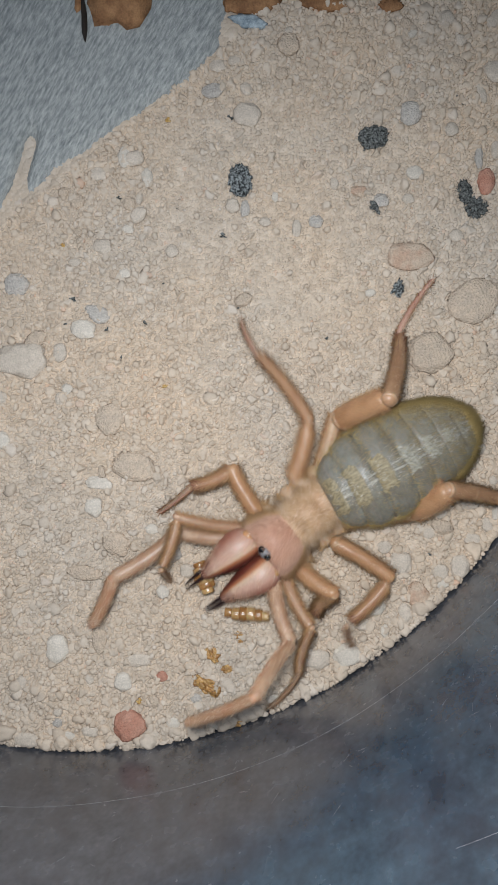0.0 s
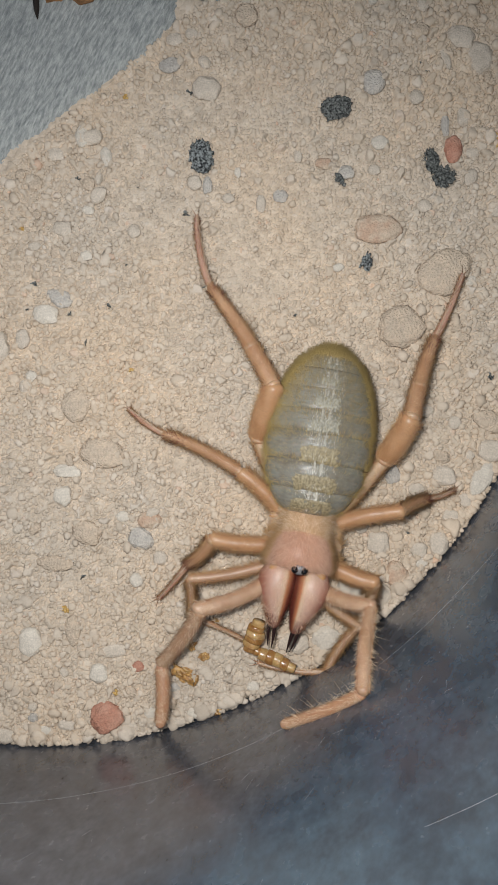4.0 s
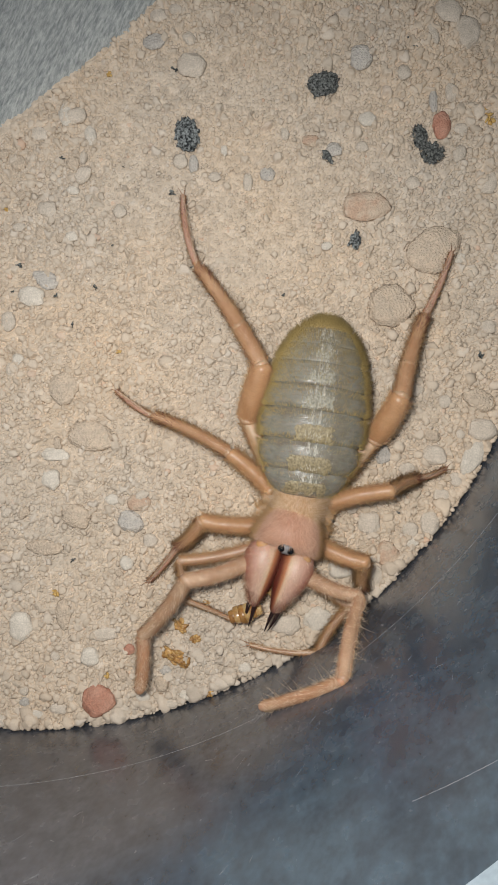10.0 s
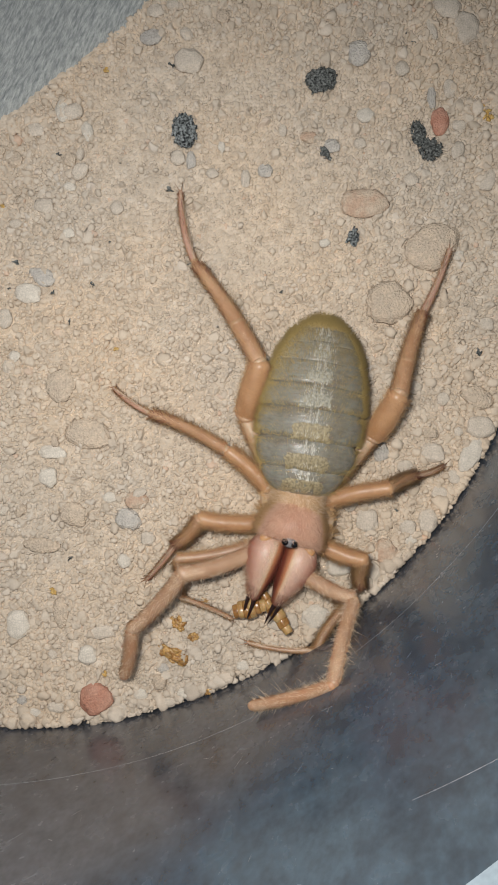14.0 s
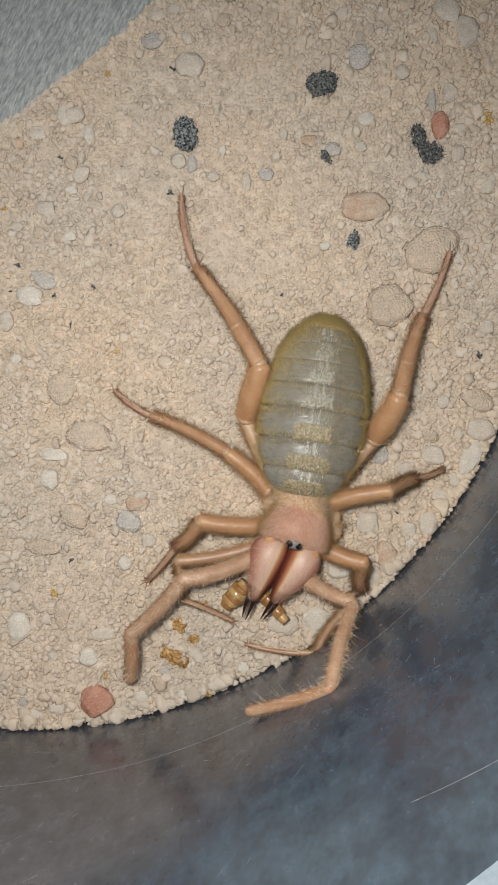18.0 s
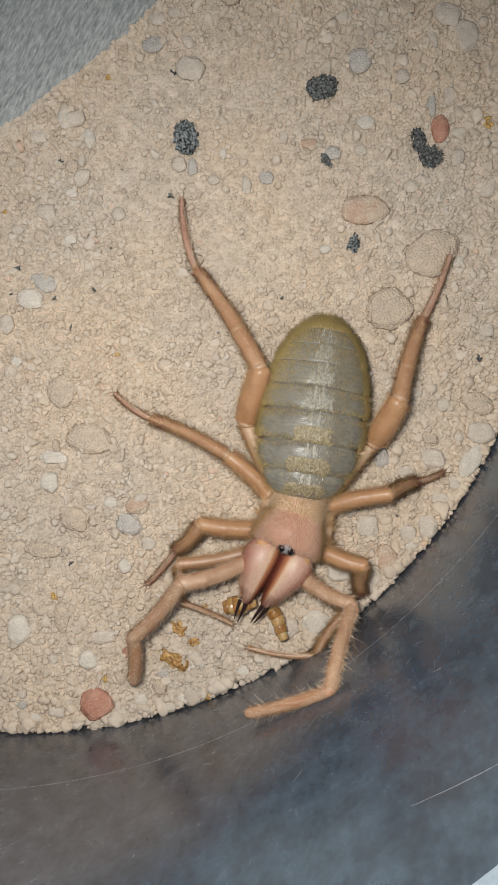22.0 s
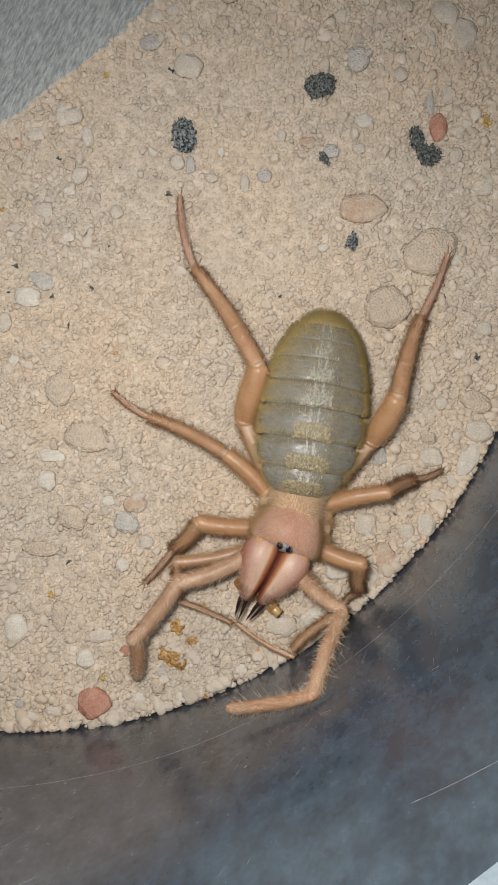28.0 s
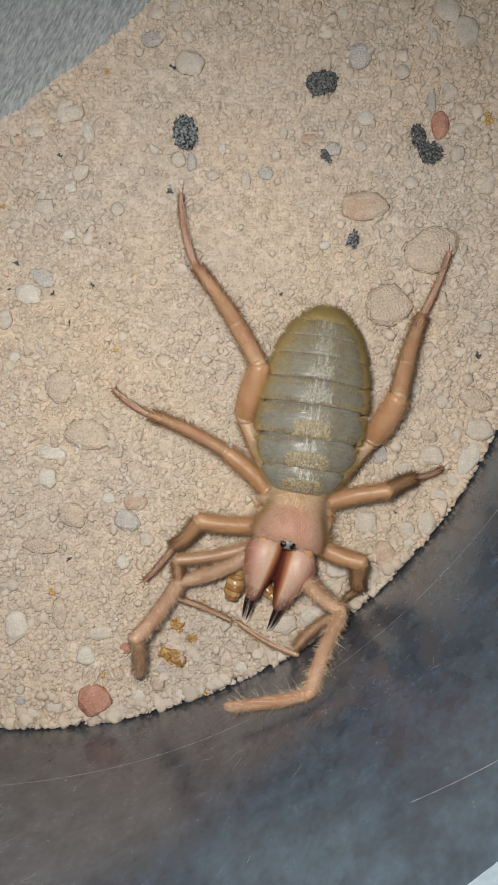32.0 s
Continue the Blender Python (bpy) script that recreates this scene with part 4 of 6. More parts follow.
BENDS = {"hind_leg_west": (0, 0.2, -0.5, 0.7), "hind_leg_east": (0, -0.2, 0.4, -0.3), "third_leg_west": (-0.3, -0.5, 0.4), "third_leg_east": (0.3, 0.3, -0.2), "second_leg_west": (0.5, 0.5, 0.2), "second_leg_east": (-0.5, -0.5, -0.2), "first_leg_west": (0.6, 0.3, 0.2), "first_leg_east": (-0.4, -0.5, 0.6), "pedipalp_west": (0.8, 0.5, 0.3), "pedipalp_east": (-0.5, -0.3, 0.3)}


def build_limbs():
    seed = 1
    for key, lengths in LENGTHS.items():
        made = []
        if key.startswith("pedipalp"):
            names = ("pedipalp_femur", "pedipalp_tibia", "pedipalp_tarsus")
            radii = (1.2, 1.0, 0.9, 0.88, 0.86, 0.8) if key.endswith("east") else (1.25, 1.15, 1.2, 1.1, 1.1, 1.0)
            for k, length in enumerate(lengths):
                made.append(segment(names[k], length, radii[2 * k], radii[2 * k + 1], PALP_TIP if k == 2 else PALP, HAIR_TAN, 900, 0.7 if k < 2 else 0.6, seed + k, k == 2, bend=BENDS[key][k]))
                if k > 0:
                    hairs("long_bristles", *tube_hairs(length, radii[2 * k], radii[2 * k + 1], 60, 3.4, seed + 70 + k), 0.026, HAIR_PALE, made[-1])
        else:
            names = ("trochanter", "femur", "tibia", "tarsus") if len(lengths) == 4 else ("femur", "tibia", "tarsus")
            radii = {"hind": (1.1, 1.15, 1.7, 1.65, 1.45, 0.8, 0.62, 0.36), "thir": (1.2, 1.05, 0.92, 0.66, 0.46, 0.28), "seco": (1.2, 1.1, 1.05, 0.72, 0.52, 0.3), "firs": (0.72, 0.6, 0.6, 0.42, 0.42, 0.28)}[key[:4]]
            for k, length in enumerate(lengths):
                last = len(lengths) - 1
                material = FOOT if k == last else SHIN if k == last - 1 else LEG
                if key.startswith("firs"):
                    material = PALP
                elif last == 3 and k == 0:
                    material = THORAX
                made.append(segment(names[k], length, radii[2 * k], radii[2 * k + 1], material, HAIR_TAN, 210, 0.95, seed + k, False, 0 if key.startswith("firs") or k == 0 else (60 if k == last else 190 if k == last - 1 else 40), BENDS[key][k], k == last, 0.24 if key[:4] == "hind" and k == 1 else 0.10, key[:4] == "hind" and k == 2))
                if k == last:
                    # pale hairs in place of the highlight along the foot
                    hairs("pale_fur", *tube_hairs(length, radii[2 * k], radii[2 * k + 1], 320, 0.5, seed + 800, 1.6, (math.pi / 2, 0.22)), 0.03, HAIR_PALE, made[-1], "pale streak of short hairs")
                    r = np.random.default_rng(seed)
                    for s in (-1, 1):
                        hairs("claw", [(length / 2, s * 0.12, 0)], [(1, s * 0.35, 0.1)], [2.3], 0.085, HAIR_RED, made[-1], "thin reddish claw")
        LIMB_PARTS[key] = made
        seed += 10


ABD_U = (0, 0.04, 0.1, 0.2, 0.32, 0.5, 0.65, 0.78, 0.88, 0.95, 0.985, 1.0)
ABD_W = (4.4, 5.7, 7.0, 8.2, 8.8, 8.75, 8.05, 6.9, 5.3, 3.45, 1.75, 0.35)
ABD_L, ABD_N = 30.2, 8
ABD_S = (0.0, 0.125, 0.29, 0.465, 0.60, 0.73, 0.83, 0.92, 1.0)  # where each segment begins


def band_width(u):
    return float(np.interp(u, ABD_U, ABD_W))


def build_abdomen():
    n = 48
    for i in range(ABD_N):
        u0, span = ABD_S[i], ABD_S[i + 1] - ABD_S[i]
        u1 = min(u0 + span * 1.22, 1.0)
        deep = (0.09, 0.13, 0.12, 0.09, 0.03, 0.008, 0.004, 0.002)[i]

        def bulge(f):
            return 1.005 - deep + deep * math.sin(math.pi * min(max(f, 0.0) * 1.15, 1.0)) ** 0.4

        rings = []
        for k in range(11):
            f = k / 10
            u = u0 + (u1 - u0) * f
            w = band_width(u) * (bulge(f) - (0.05 if k == 0 else 0))
            rings.append(((u - u0) * ABD_L, 0, 0, w, w * 0.72))  # flattened from above
        ob = part("abdomen_segment", loft(rings, n, 0.016, i), BAND, SPIDER, "olive-grey soft abdomen segment" if i else "")
        if i < 6:  # the pale hardened plate on the back
            bm = bmesh.new()
            half = (3.2, 3.5, 3.4, 2.7, 2.3, 1.7)[i]
            rows = []
            for k in range(11):
                f = (0.10, 0.06, 0.06, 0.12, 0.18, 0.25)[i] + 0.58 * k / 10
                u = u0 + span * f
                w = band_width(u) * bulge(f / 1.22)
                row = []
                for j in range(19):
                    y = half * (j / 9 - 1) * (1 + 0.22 * noise.noise((i * 3.3, k * 0.8, 2.5 + (j > 9) * 4)))
                    dx = 0.35 * noise.noise((y * 0.9, i * 2.1, k * 0.2)) - 0.06 * y * y / half
                    rim = min(k, 10 - k, j, 18 - j)
                    z = 0.72 * math.sqrt(max(w * w - y * y, 0)) + (-0.10, 0.02, 0.06)[min(rim, 2)]
                    row.append(bm.verts.new((((u - u0) * ABD_L + dx) * M, y * M, z * M)))
                rows.append(row)
            for a, b in zip(rows, rows[1:]):
                for j in range(18):
                    bm.faces.new((a[j], a[j + 1], b[j + 1], b[j]))
            part("tergite", bm, PLATE if i < 3 else PLATE_PALE, ob, "speckled gold back plate" if i < 3 else "whitish streaked back plate")
        r = np.random.default_rng(200 + i)
        count = (900, 1800, 3400, 5000, 6000, 6000, 5600, 5000)[i]
        f = r.uniform(0.05, 1.0 if i == 7 else 0.95, count)
        side = r.uniform(0, 1, count) < (0.3, 0.45, 0.5, 0.55, 0.58, 0.62, 0.75, 0.85)[i]
        a = np.where(side, r.choice([0, math.pi], count) + np.abs(r.normal(0.0, 0.45, count)) * r.choice([-0.5, 1], count), r.uniform(0, math.pi, count))
        if i == 7:  # a tuft all round the rear
            a = np.where(side, r.uniform(-0.4, math.pi + 0.4, count), a)
        u = np.minimum(u0 + f * span, 0.997)
        w = np.array([band_width(t) for t in u])
        roots = np.stack([(u - u0) * ABD_L, w * np.cos(a), 0.72 * w * np.sin(a)], 1) * (1, 0.975, 0.975)
        slope = np.array([band_width(t - 0.03) - band_width(min(t + 0.03, 1)) for t in u]) / (0.06 * ABD_L)
        ways = np.stack([0.45 + slope + r.normal(0, 0.2, count), np.cos(a) + r.normal(0, 0.15, count), np.sin(a) * 0.9 + 0.15 + r.normal(0, 0.15, count)], 1)
        ways[~side] += (1.2, 0, 0)
        hairs("golden_hairs", roots, ways, np.where(side, r.uniform(0.4, 1.7, count), r.uniform(0.25, 0.9, count)), (0.02, 0.022, 0.024, 0.026, 0.028, 0.028, 0.028, 0.028)[i], HAIR_GOLD, ob, "fringe of short golden hairs")
        if i < 7:  # silvery hairs, also standing in for glints, on plates and two midline streaks
            n2 = 300
            streak = r.uniform(0, 1, n2) < 0.4
            f = np.where(streak, r.uniform(0.6, 1.0, n2), r.uniform(0.1, 0.95, n2))
            y = np.where(streak, r.choice([-0.6, 0.6], n2) + r.normal(0, 0.12, n2), r.normal(0, 1.2, n2))
            w = np.array([band_width(t) for t in u0 + f * span])
            z = 0.72 * np.sqrt(np.maximum(w * w - y * y, 0.1))
            hairs("glint_hairs", np.stack([f * span * ABD_L, y, z], 1), np.stack([np.ones(n2), r.normal(0, 0.25, n2), r.uniform(0.1, 0.4, n2)], 1), r.uniform(0.3, 0.8, n2), 0.028, HAIR_SILVER, ob, "short silvery hairs that also stand in for glints")
        BANDS.append(ob)


def build_head():
    """Head shield, eyes and jaws; x points forward from the eyes."""
    rings = [(-6.31, 0, -3.4, 1.5, 0.8), (-6.01, 0, -3.0, 3.0, 2.0), (-5.08, 0, -2.6, 3.9, 3.2), (-3.85, 0, -2.5, 4.6, 4.0), (-2.46, 0, -2.4, 5.05, 4.4), (-1.08, 0, -2.4, 5.35, 4.3), (-0.15, 0, -2.55, 5.4, 3.95), (0.3, 0, -2.7, 5.1, 3.3), (0.55, 0, -3.0, 4.3, 2.2), (0.7, 0, -3.1, 3.2, 1.2)]
    head = part("head_shield", loft(rings, 32, 0.03, 2), HEAD, SPIDER, "pink-tan fuzzy domed head shield")
    r = np.random.default_rng(31)
    n = 5000
    x = r.uniform(-5.9, 0.6, n)
    a = r.uniform(-0.25, math.pi + 0.25, n)
    w = np.interp(x, [q[0] for q in rings], [q[3] for q in rings])
    h = np.interp(x, [q[0] for q in rings], [q[4] for q in rings])
    z = np.interp(x, [q[0] for q in rings], [q[2] for q in rings])
    hairs("head_hairs", np.stack([x, w * np.cos(a), z + h * np.sin(a)], 1), np.stack([0.5 + r.normal(0, 0.3, n), np.cos(a), np.sin(a)], 1), r.uniform(0.3, 1.3, n), 0.026, HAIR_PINK, head)
    long = np.abs(a - math.pi / 2) > 1.2
    hairs("head_fringe", np.stack([x, w * np.cos(a), z + h * np.sin(a)], 1)[long], np.stack([r.normal(-0.1, 0.5, n), np.cos(a), np.sin(a)], 1)[long], r.uniform(0.6, 2.0, int(long.sum())), 0.03, HAIR_TAN, head, "fringe of tan hairs")
    mound = part("eye_mound", loft([(-1.0, 0, 1.0, 0.4, 0.25), (-0.7, 0, 1.05, 1.1, 0.6), (0, 0, 1.1, 1.35, 0.75), (0.7, 0, 0.9, 1.05, 0.6), (1.0, 0, 0.7, 0.4, 0.3)], 16), TUBERCLE, head, "grey eye mound")
    for s in (-1, 1):
        bm = bmesh.new()
        bmesh.ops.create_uvsphere(bm, u_segments=16, v_segments=10, radius=0.62 * M)
        eye = part("eye", bm, EYE, mound, "glossy black eye")
        eye.location = (0.15 * M, s * 0.78 * M, 1.35 * M)
    for s in (-1, 1):
        lobe = part("lateral_lobe", loft([(-1.1, 0, 0, 0.3, 0.3), (-0.8, 0, 0, 0.8, 0.6), (0, 0, 0, 1.05, 0.8), (0.7, 0, 0, 0.75, 0.6), (1.0, 0, 0, 0.25, 0.25)], 16), AMBER, head, "glossy amber lobe at the jaw's root")
        lobe.matrix_local = pose(0.75 * M, s * 3.7 * M, -1.35 * M, 0, 0, 90 - s * 25)
    BODY_PARTS["head"] = head
    for key, side in (("west", 1), ("east", -1)):
        # side is that of the inner edge in the jaw's own space
        rings = [(-1.2, 0, 0, 1.5, 1.5), (-0.5, 0, 0, 2.4, 2.4), (1.0, -side * 0.15, 0, 3.05, 3.1), (2.6, -side * 0.2, 0, 3.2, 3.3), (4.4, -side * 0.15, 0, 2.9, 3.1), (6.2, 0, 0, 2.3, 2.6), (7.8, side * 0.15, 0, 1.6, 1.9), (9.2, side * 0.25, 0, 1.05, 1.3), (10.2, side * 0.15, 0, 0.75, 0.9), (10.6, side * 0.15, 0, 0.3, 0.4)]
        jaw = part("chelicera", loft(rings, 26, 0.03, 5 + side), jaw_material("jaw_" + key, side), SPIDER, "swollen pink jaw with cream stripe and dark tip")
        for name, z, y, bend, r0 in (("fixed_finger", 0.35, side * 0.2, -0.15, 0.48), ("movable_finger", -0.6, -side * 0.4, 0.35, 0.48)):
            pts = []
            for k in range(9):
                f = k / 8
                pts.append((8.0 + 6.3 * f, y - side * bend * 1.3 * math.sin(math.pi * f) * 0.6, z - 0.9 * f * f, max(r0 * (1 - f) ** 0.6, 0.06) * 1.05, max(r0 * (1 - f) ** 0.6, 0.06)))
            part(name, loft(pts, 10), FANG, jaw, "glossy dark brown fang")
        r = np.random.default_rng(60 + side)
        n = 3000
        x = r.uniform(-0.3, 10, n)
        a = r.uniform(0, 2 * math.pi, n)
        inner = r.uniform(0, 1, n) < 0.1
        a = np.where(inner, (0 if side > 0 else math.pi) + r.normal(0, 0.5, n), a)
        w = np.interp(x, [q[0] for q in rings], [q[3] for q in rings])
        h = np.interp(x, [q[0] for q in rings], [q[4] for q in rings])
        roots = np.stack([x, w * np.cos(a), h * np.sin(a)], 1) * (1, 0.98, 0.98)
        ways = np.stack([0.9 + r.normal(0, 0.2, n), np.cos(a), np.sin(a)], 1)
        dark = inner | ((x > 7.6) & (r.uniform(0, 1, n) < 0.6))
        outer = np.cos(a) * side < 0.3  # the inner faces stay bare
        light = ~dark & outer
        hairs("jaw_hairs", roots[light], ways[light], r.uniform(0.2, 0.65, int(light.sum())), 0.024, HAIR_PINK, jaw)
        fuzz = outer & (r.uniform(0, 1, n) < 0.12)
        hairs("pale_fuzz", roots[fuzz], ways[fuzz] * (0.4, 1, 1), r.uniform(0.6, 1.7, int(fuzz.sum())), 0.02, HAIR_PALE, jaw)
        hairs("dark_jaw_hairs", roots[dark], ways[dark], r.uniform(0.25, 0.8, int(dark.sum())), 0.024, HAIR_DARK, jaw, "red-brown bristles")
        n = 330  # a red-brown fringe on the outer flank
        x, a = r.uniform(0.5, 9.5, n), (math.pi if side > 0 else 0) + r.normal(0, 0.55, n)
        w, h = (np.interp(x, [q[0] for q in rings], [q[j] for q in rings]) for j in (3, 4))
        hairs("flank_fringe", np.stack([x, w * 0.97 * np.cos(a), h * 0.97 * np.sin(a)], 1), np.stack([r.uniform(0, 0.9, n), np.cos(a), np.sin(a)], 1), r.uniform(0.4, 1.3, n), 0.026, HAIR_RED, jaw, "red-brown fringe")
        BODY_PARTS["jaw_" + key] = jaw
    for k, (w, h, half) in enumerate(((4.0, 3.0, 2.6), (4.0, 3.3, 2.6), (4.2, 3.4, 2.8))):
        rings = [(-half, 0, 0, w * 0.5, h * 0.5), (-half * 0.8, 0, 0, w * 0.82, h * 0.8), (-half * 0.3, 0, 0, w, h), (half * 0.3, 0, 0, w, h), (half * 0.8, 0, 0, w * 0.82, h * 0.8), (half, 0, 0, w * 0.5, h * 0.5)]
        ob = part("thorax_segment", loft(rings, 26, 0.05, k), THORAX, SPIDER, "fuzzy tan thorax segment")
        r = np.random.default_rng(90 + k)
        n = 2600
        x, a = r.uniform(-half, half, n), r.uniform(-0.4, math.pi + 0.4, n)
        hairs("thorax_hairs", np.stack([x, w * 0.93 * np.cos(a), h * 0.93 * np.sin(a)], 1), np.stack([r.normal(0, 0.5, n), np.cos(a), np.sin(a)], 1), r.uniform(0.4, 2.2 if k < 2 else 1.2, n), 0.032, HAIR_TAN, ob)
        pale = r.uniform(0, 1, n) < 0.35
        hairs("pale_thorax_hairs", np.stack([x, w * 0.93 * np.cos(a), h * 0.93 * np.sin(a)], 1)[pale], np.stack([r.normal(0, 0.9, n), np.cos(a) * 1.3, np.sin(a)], 1)[pale], r.uniform(0.8, 2.6, int(pale.sum())), 0.034, HAIR_PALE, ob, "long pale hairs")
        for s in (-1, 1):
            for x, turn, out in (((0.6, 62, 3.7), (-1.9, 112, 3.6)), ((0.2, 90, 3.7),), ((1.2, 70, 3.9), (3.4, 58, 4.0)))[k]:
                blob = [(-2.6, 0, 0, 0.9, 0.9), (-2.0, 0, 0, 1.6, 1.6), (-0.6, 0, 0, 1.9, 1.9), (0.9, 0, 0, 1.7, 1.7), (2.2, 0, 0, 1.35, 1.35), (2.7, 0, 0, 0.6, 0.6)]
                coxa = part("coxa", loft(blob, 16, 0.14, k * 7 + x), COXA, ob)
                coxa.matrix_local = pose(x * M, s * out * M, -1.2 * M, 0, 0, s * turn)
                hairs("coxa_hairs", *tube_hairs(5.0, 1.7, 1.4, 800, 2.3, 300 + k), 0.034, HAIR_TAN, coxa)
        BODY_PARTS["thorax", k] = ob


def larva_piece(length, r, seed, label):
    """Half of a mealworm, ringed, along x from its middle."""
    base = tagged(new("larva_piece"), label, "larva")
    n = 6
    h = length / 2
    for k in range(n):
        x0, x1 = -h + length * k / n, -h + length * (k + 1.12) / n
        f0 = 1.02 - 0.5 * abs((k + 0.5) / n * 2 - 1) ** 2.2
        rr = r * f0
        y = 0.07 * r * math.sin(k * 1.7 + seed)
        part("ring", loft([(x0, y, 0, rr * 0.95, rr * 0.95), (x0 + 0.15 * (x1 - x0), y, 0, rr * 0.97, rr * 0.97), (x0 + 0.5 * (x1 - x0), y, 0, rr, rr), (x1 - 0.2 * (x1 - x0), y, 0, rr * 0.97, rr * 0.95), (x1, y, 0, rr * 0.92, rr * 0.92)], 18, 0.12, seed), (LARVA, LARVA_PALE)[k % 2], base)
    return base


# ---- everything in its place ----
table()
tub()
bark()
litter()
build_abdomen()
build_head()
build_limbs()
PREY = (larva_piece(5.6, 1.7, 1, "glossy amber mealworm half held in jaws"), larva_piece(7.8, 1.25, 9, "chewed amber mealworm half under the jaws"))
sand()
stones()
grains("rim_gravel", 300, 0.9, 1.7, 3, 8, lambda x, y: 0 * x, lambda x, y: 0.1 + 0 * x, "pale rounded gravel leaning on the wall", 105)
grains("fine_gravel", 0.6, 0.2, 0.38, 1, 5, lambda x, y: 0.22 + 0.35 * coarse(x, y), lambda x, y: 0.3 + 0.5 * coarse(x, y), "fine beige sand crumbs covering the ground")
grains("gravel", 1.0, 0.36, 0.66, 2, 6, lambda x, y: 0.02 + 0.4 * coarse(x, y), lambda x, y: 0.1 + 0.35 * coarse(x, y), "beige gravel crumbs of mixed size", 500)
grains("coarse_gravel", 2.1, 0.65, 1.25, 2, 7, lambda x, y: 0.7 * np.clip(coarse(x, y) - 0.4, 0, 1), lambda x, y: 0.15 + 0 * x, "larger angular gravel crumbs heaped at the wall", 170)


def along(a, b, origin="a"):
    """The pose with x from a to b and z upward, in millimetres."""
    a, b = Vector(a) * M, Vector(b) * M
    x = (b - a).normalized()
    y = Vector((0, 0, 1)).cross(x).normalized()
    z = x.cross(y)
    m = Matrix((x, y, z)).transposed().to_4x4()
    m.translation = {"a": a, "b": b, "mid": (a + b) / 2}[origin]
    return m


def motions():
    limbs, bodies, preys = {}, [], []
    now = [""]

    def limb(key):
        now[0] = key
        limbs[key] = []

    def at(t, *xyz):
        limbs[now[0]].append((t, xyz))

    def body(t, *xy):
        bodies.append((t, xy))

    def prey(t, *xy):
        preys.append((t, xy))

    # joints of each limb, from the hip outwards, in millimetres
    limb("hind_leg_west")
    at(0, 5.5, 1.5, 5.8, 7.6, 10.4, 7.2, 15.6, 14.4, 15.5, 19.5, 26.9, 0.9, 24.3, 35.7, 0.9)
    at(0.2, 2.4, -1.4, 6, 3.6, 8.7, 7.2, 12.1, 14.3, 14.5, 19.1, 26.8, 0.9, 24.5, 35.4, 0.9)
    at(0.4, 0.5, -4, 5.8, -0.1, 5.2, 8, 9.1, 13.7, 13, 18.4, 26.5, 0.9, 24.8, 35.4, 0.9)
    at(0.6, 0.1, -4.6, 6, -0.5, 5.7, 6, 5.9, 13.5, 11.8, 2.8, 30.1, 0.9, 5.5, 41.6, 0.9)
    at(0.8, 0.1, -5.9, 6, -0.2, 5.2, 5.8, 5.7, 13.1, 11.5, 2.7, 30, 0.9, 5, 41.4, 0.9)
    at(1, 0.5, -6.1, 6, -0.4, 4.4, 6.2, 5.8, 13.3, 11.5, 2.6, 29.9, 0.9, 4.9, 41.3, 0.9)
    at(1.2, 2.8, -1.3, 5.8, 0.4, 7.3, 6.5, 5.8, 15, 13.2, 3.2, 30.5, 0.9, 5.5, 41.9, 0.9)
    at(1.4, 1.7, -2.5, 6, -2.9, 5.9, 5.2, 2, 11.4, 13, -0.9, 28.6, 2.6, -2.9, 40.2, 0.9)
    at(1.6, -2.2, -4.4, 6, -6.5, 4.6, 4.2, -4.2, 12.3, 10.5, -19.1, 24.9, 2.8, -25.7, 36.5, 0.9)
    at(1.8, 1.4, -7.7, 6, -3.4, 2.3, 4.8, -1.8, 11.9, 7.8, -18.7, 24.1, 2.8, -26.2, 36.1, 1.5)
    at(2, 3.6, -8.1, 6, -1.4, 3.5, 5.2, 1.5, 13, 8.2, -8.7, 30.6, 1.9, -11.2, 44.4, 1.2)
    at(2.5, 3.7, -8.1, 6, -0.6, 3, 5.2, 2.8, 13.3, 7.5, -9, 30, 1.9, -11.2, 43.8, 1.2)
    at(3, 4.6, -7.2, 6, -0.1, 3.9, 4.8, 2.4, 12.4, 9.2, -8.6, 30.3, 4.5, -11.3, 43.7, 1.2)
    limb("hind_leg_east")
    at(0, 10.3, -6.6, 6, 21.4, -4.9, 5.5, 26.4, -0.4, 12.8, 39, -2.3, 4.2, 49.3, -6.2, 0.9)
    at(0.2, 8.1, -9, 6, 19.5, -6, 5.5, 24.3, -0.6, 12, 37.8, 1.5, 4.8, 49, 2.9, 1.2)
    at(0.4, 7.3, -10.6, 6, 18, -6.3, 5.5, 25, 0.1, 9.5, 37.6, 8, 5, 47.5, 13.9, 1.9)
    at(0.6, 8.1, -9.7, 6, 18.4, -5.9, 5.5, 24.8, 2.1, 9.2, 37.5, 9.4, 4.8, 47.5, 15.4, 1.6)
    at(0.8, 8.4, -10.4, 6, 19.2, -6.1, 5.8, 24.7, 2.3, 9.5, 37.4, 9.3, 4.5, 47.2, 15.2, 1.6)
    at(1, 9, -10.1, 6, 19.9, -5.5, 6.2, 25.9, 3, 10.8, 37.6, 9, 3, 47.2, 15.1, 1.2)
    at(1.2, 11.6, -4.5, 6, 21.1, 1, 6.5, 27.3, 10, 11.8, 40.2, 7.8, 5.2, 49.7, 12.2, 0.9)
    at(1.4, 10.8, -4.4, 6, 18.5, 4, 3.8, 20.6, 7.3, 11.5, 23.7, 24.2, 8.2, 25.9, 37.5, 5.5)
    at(1.6, 7, -5.6, 6, 15.8, 3, 5.2, 18.1, 11.7, 8.5, 23.4, 26, 3.8, 25.9, 38.4, 3.8)
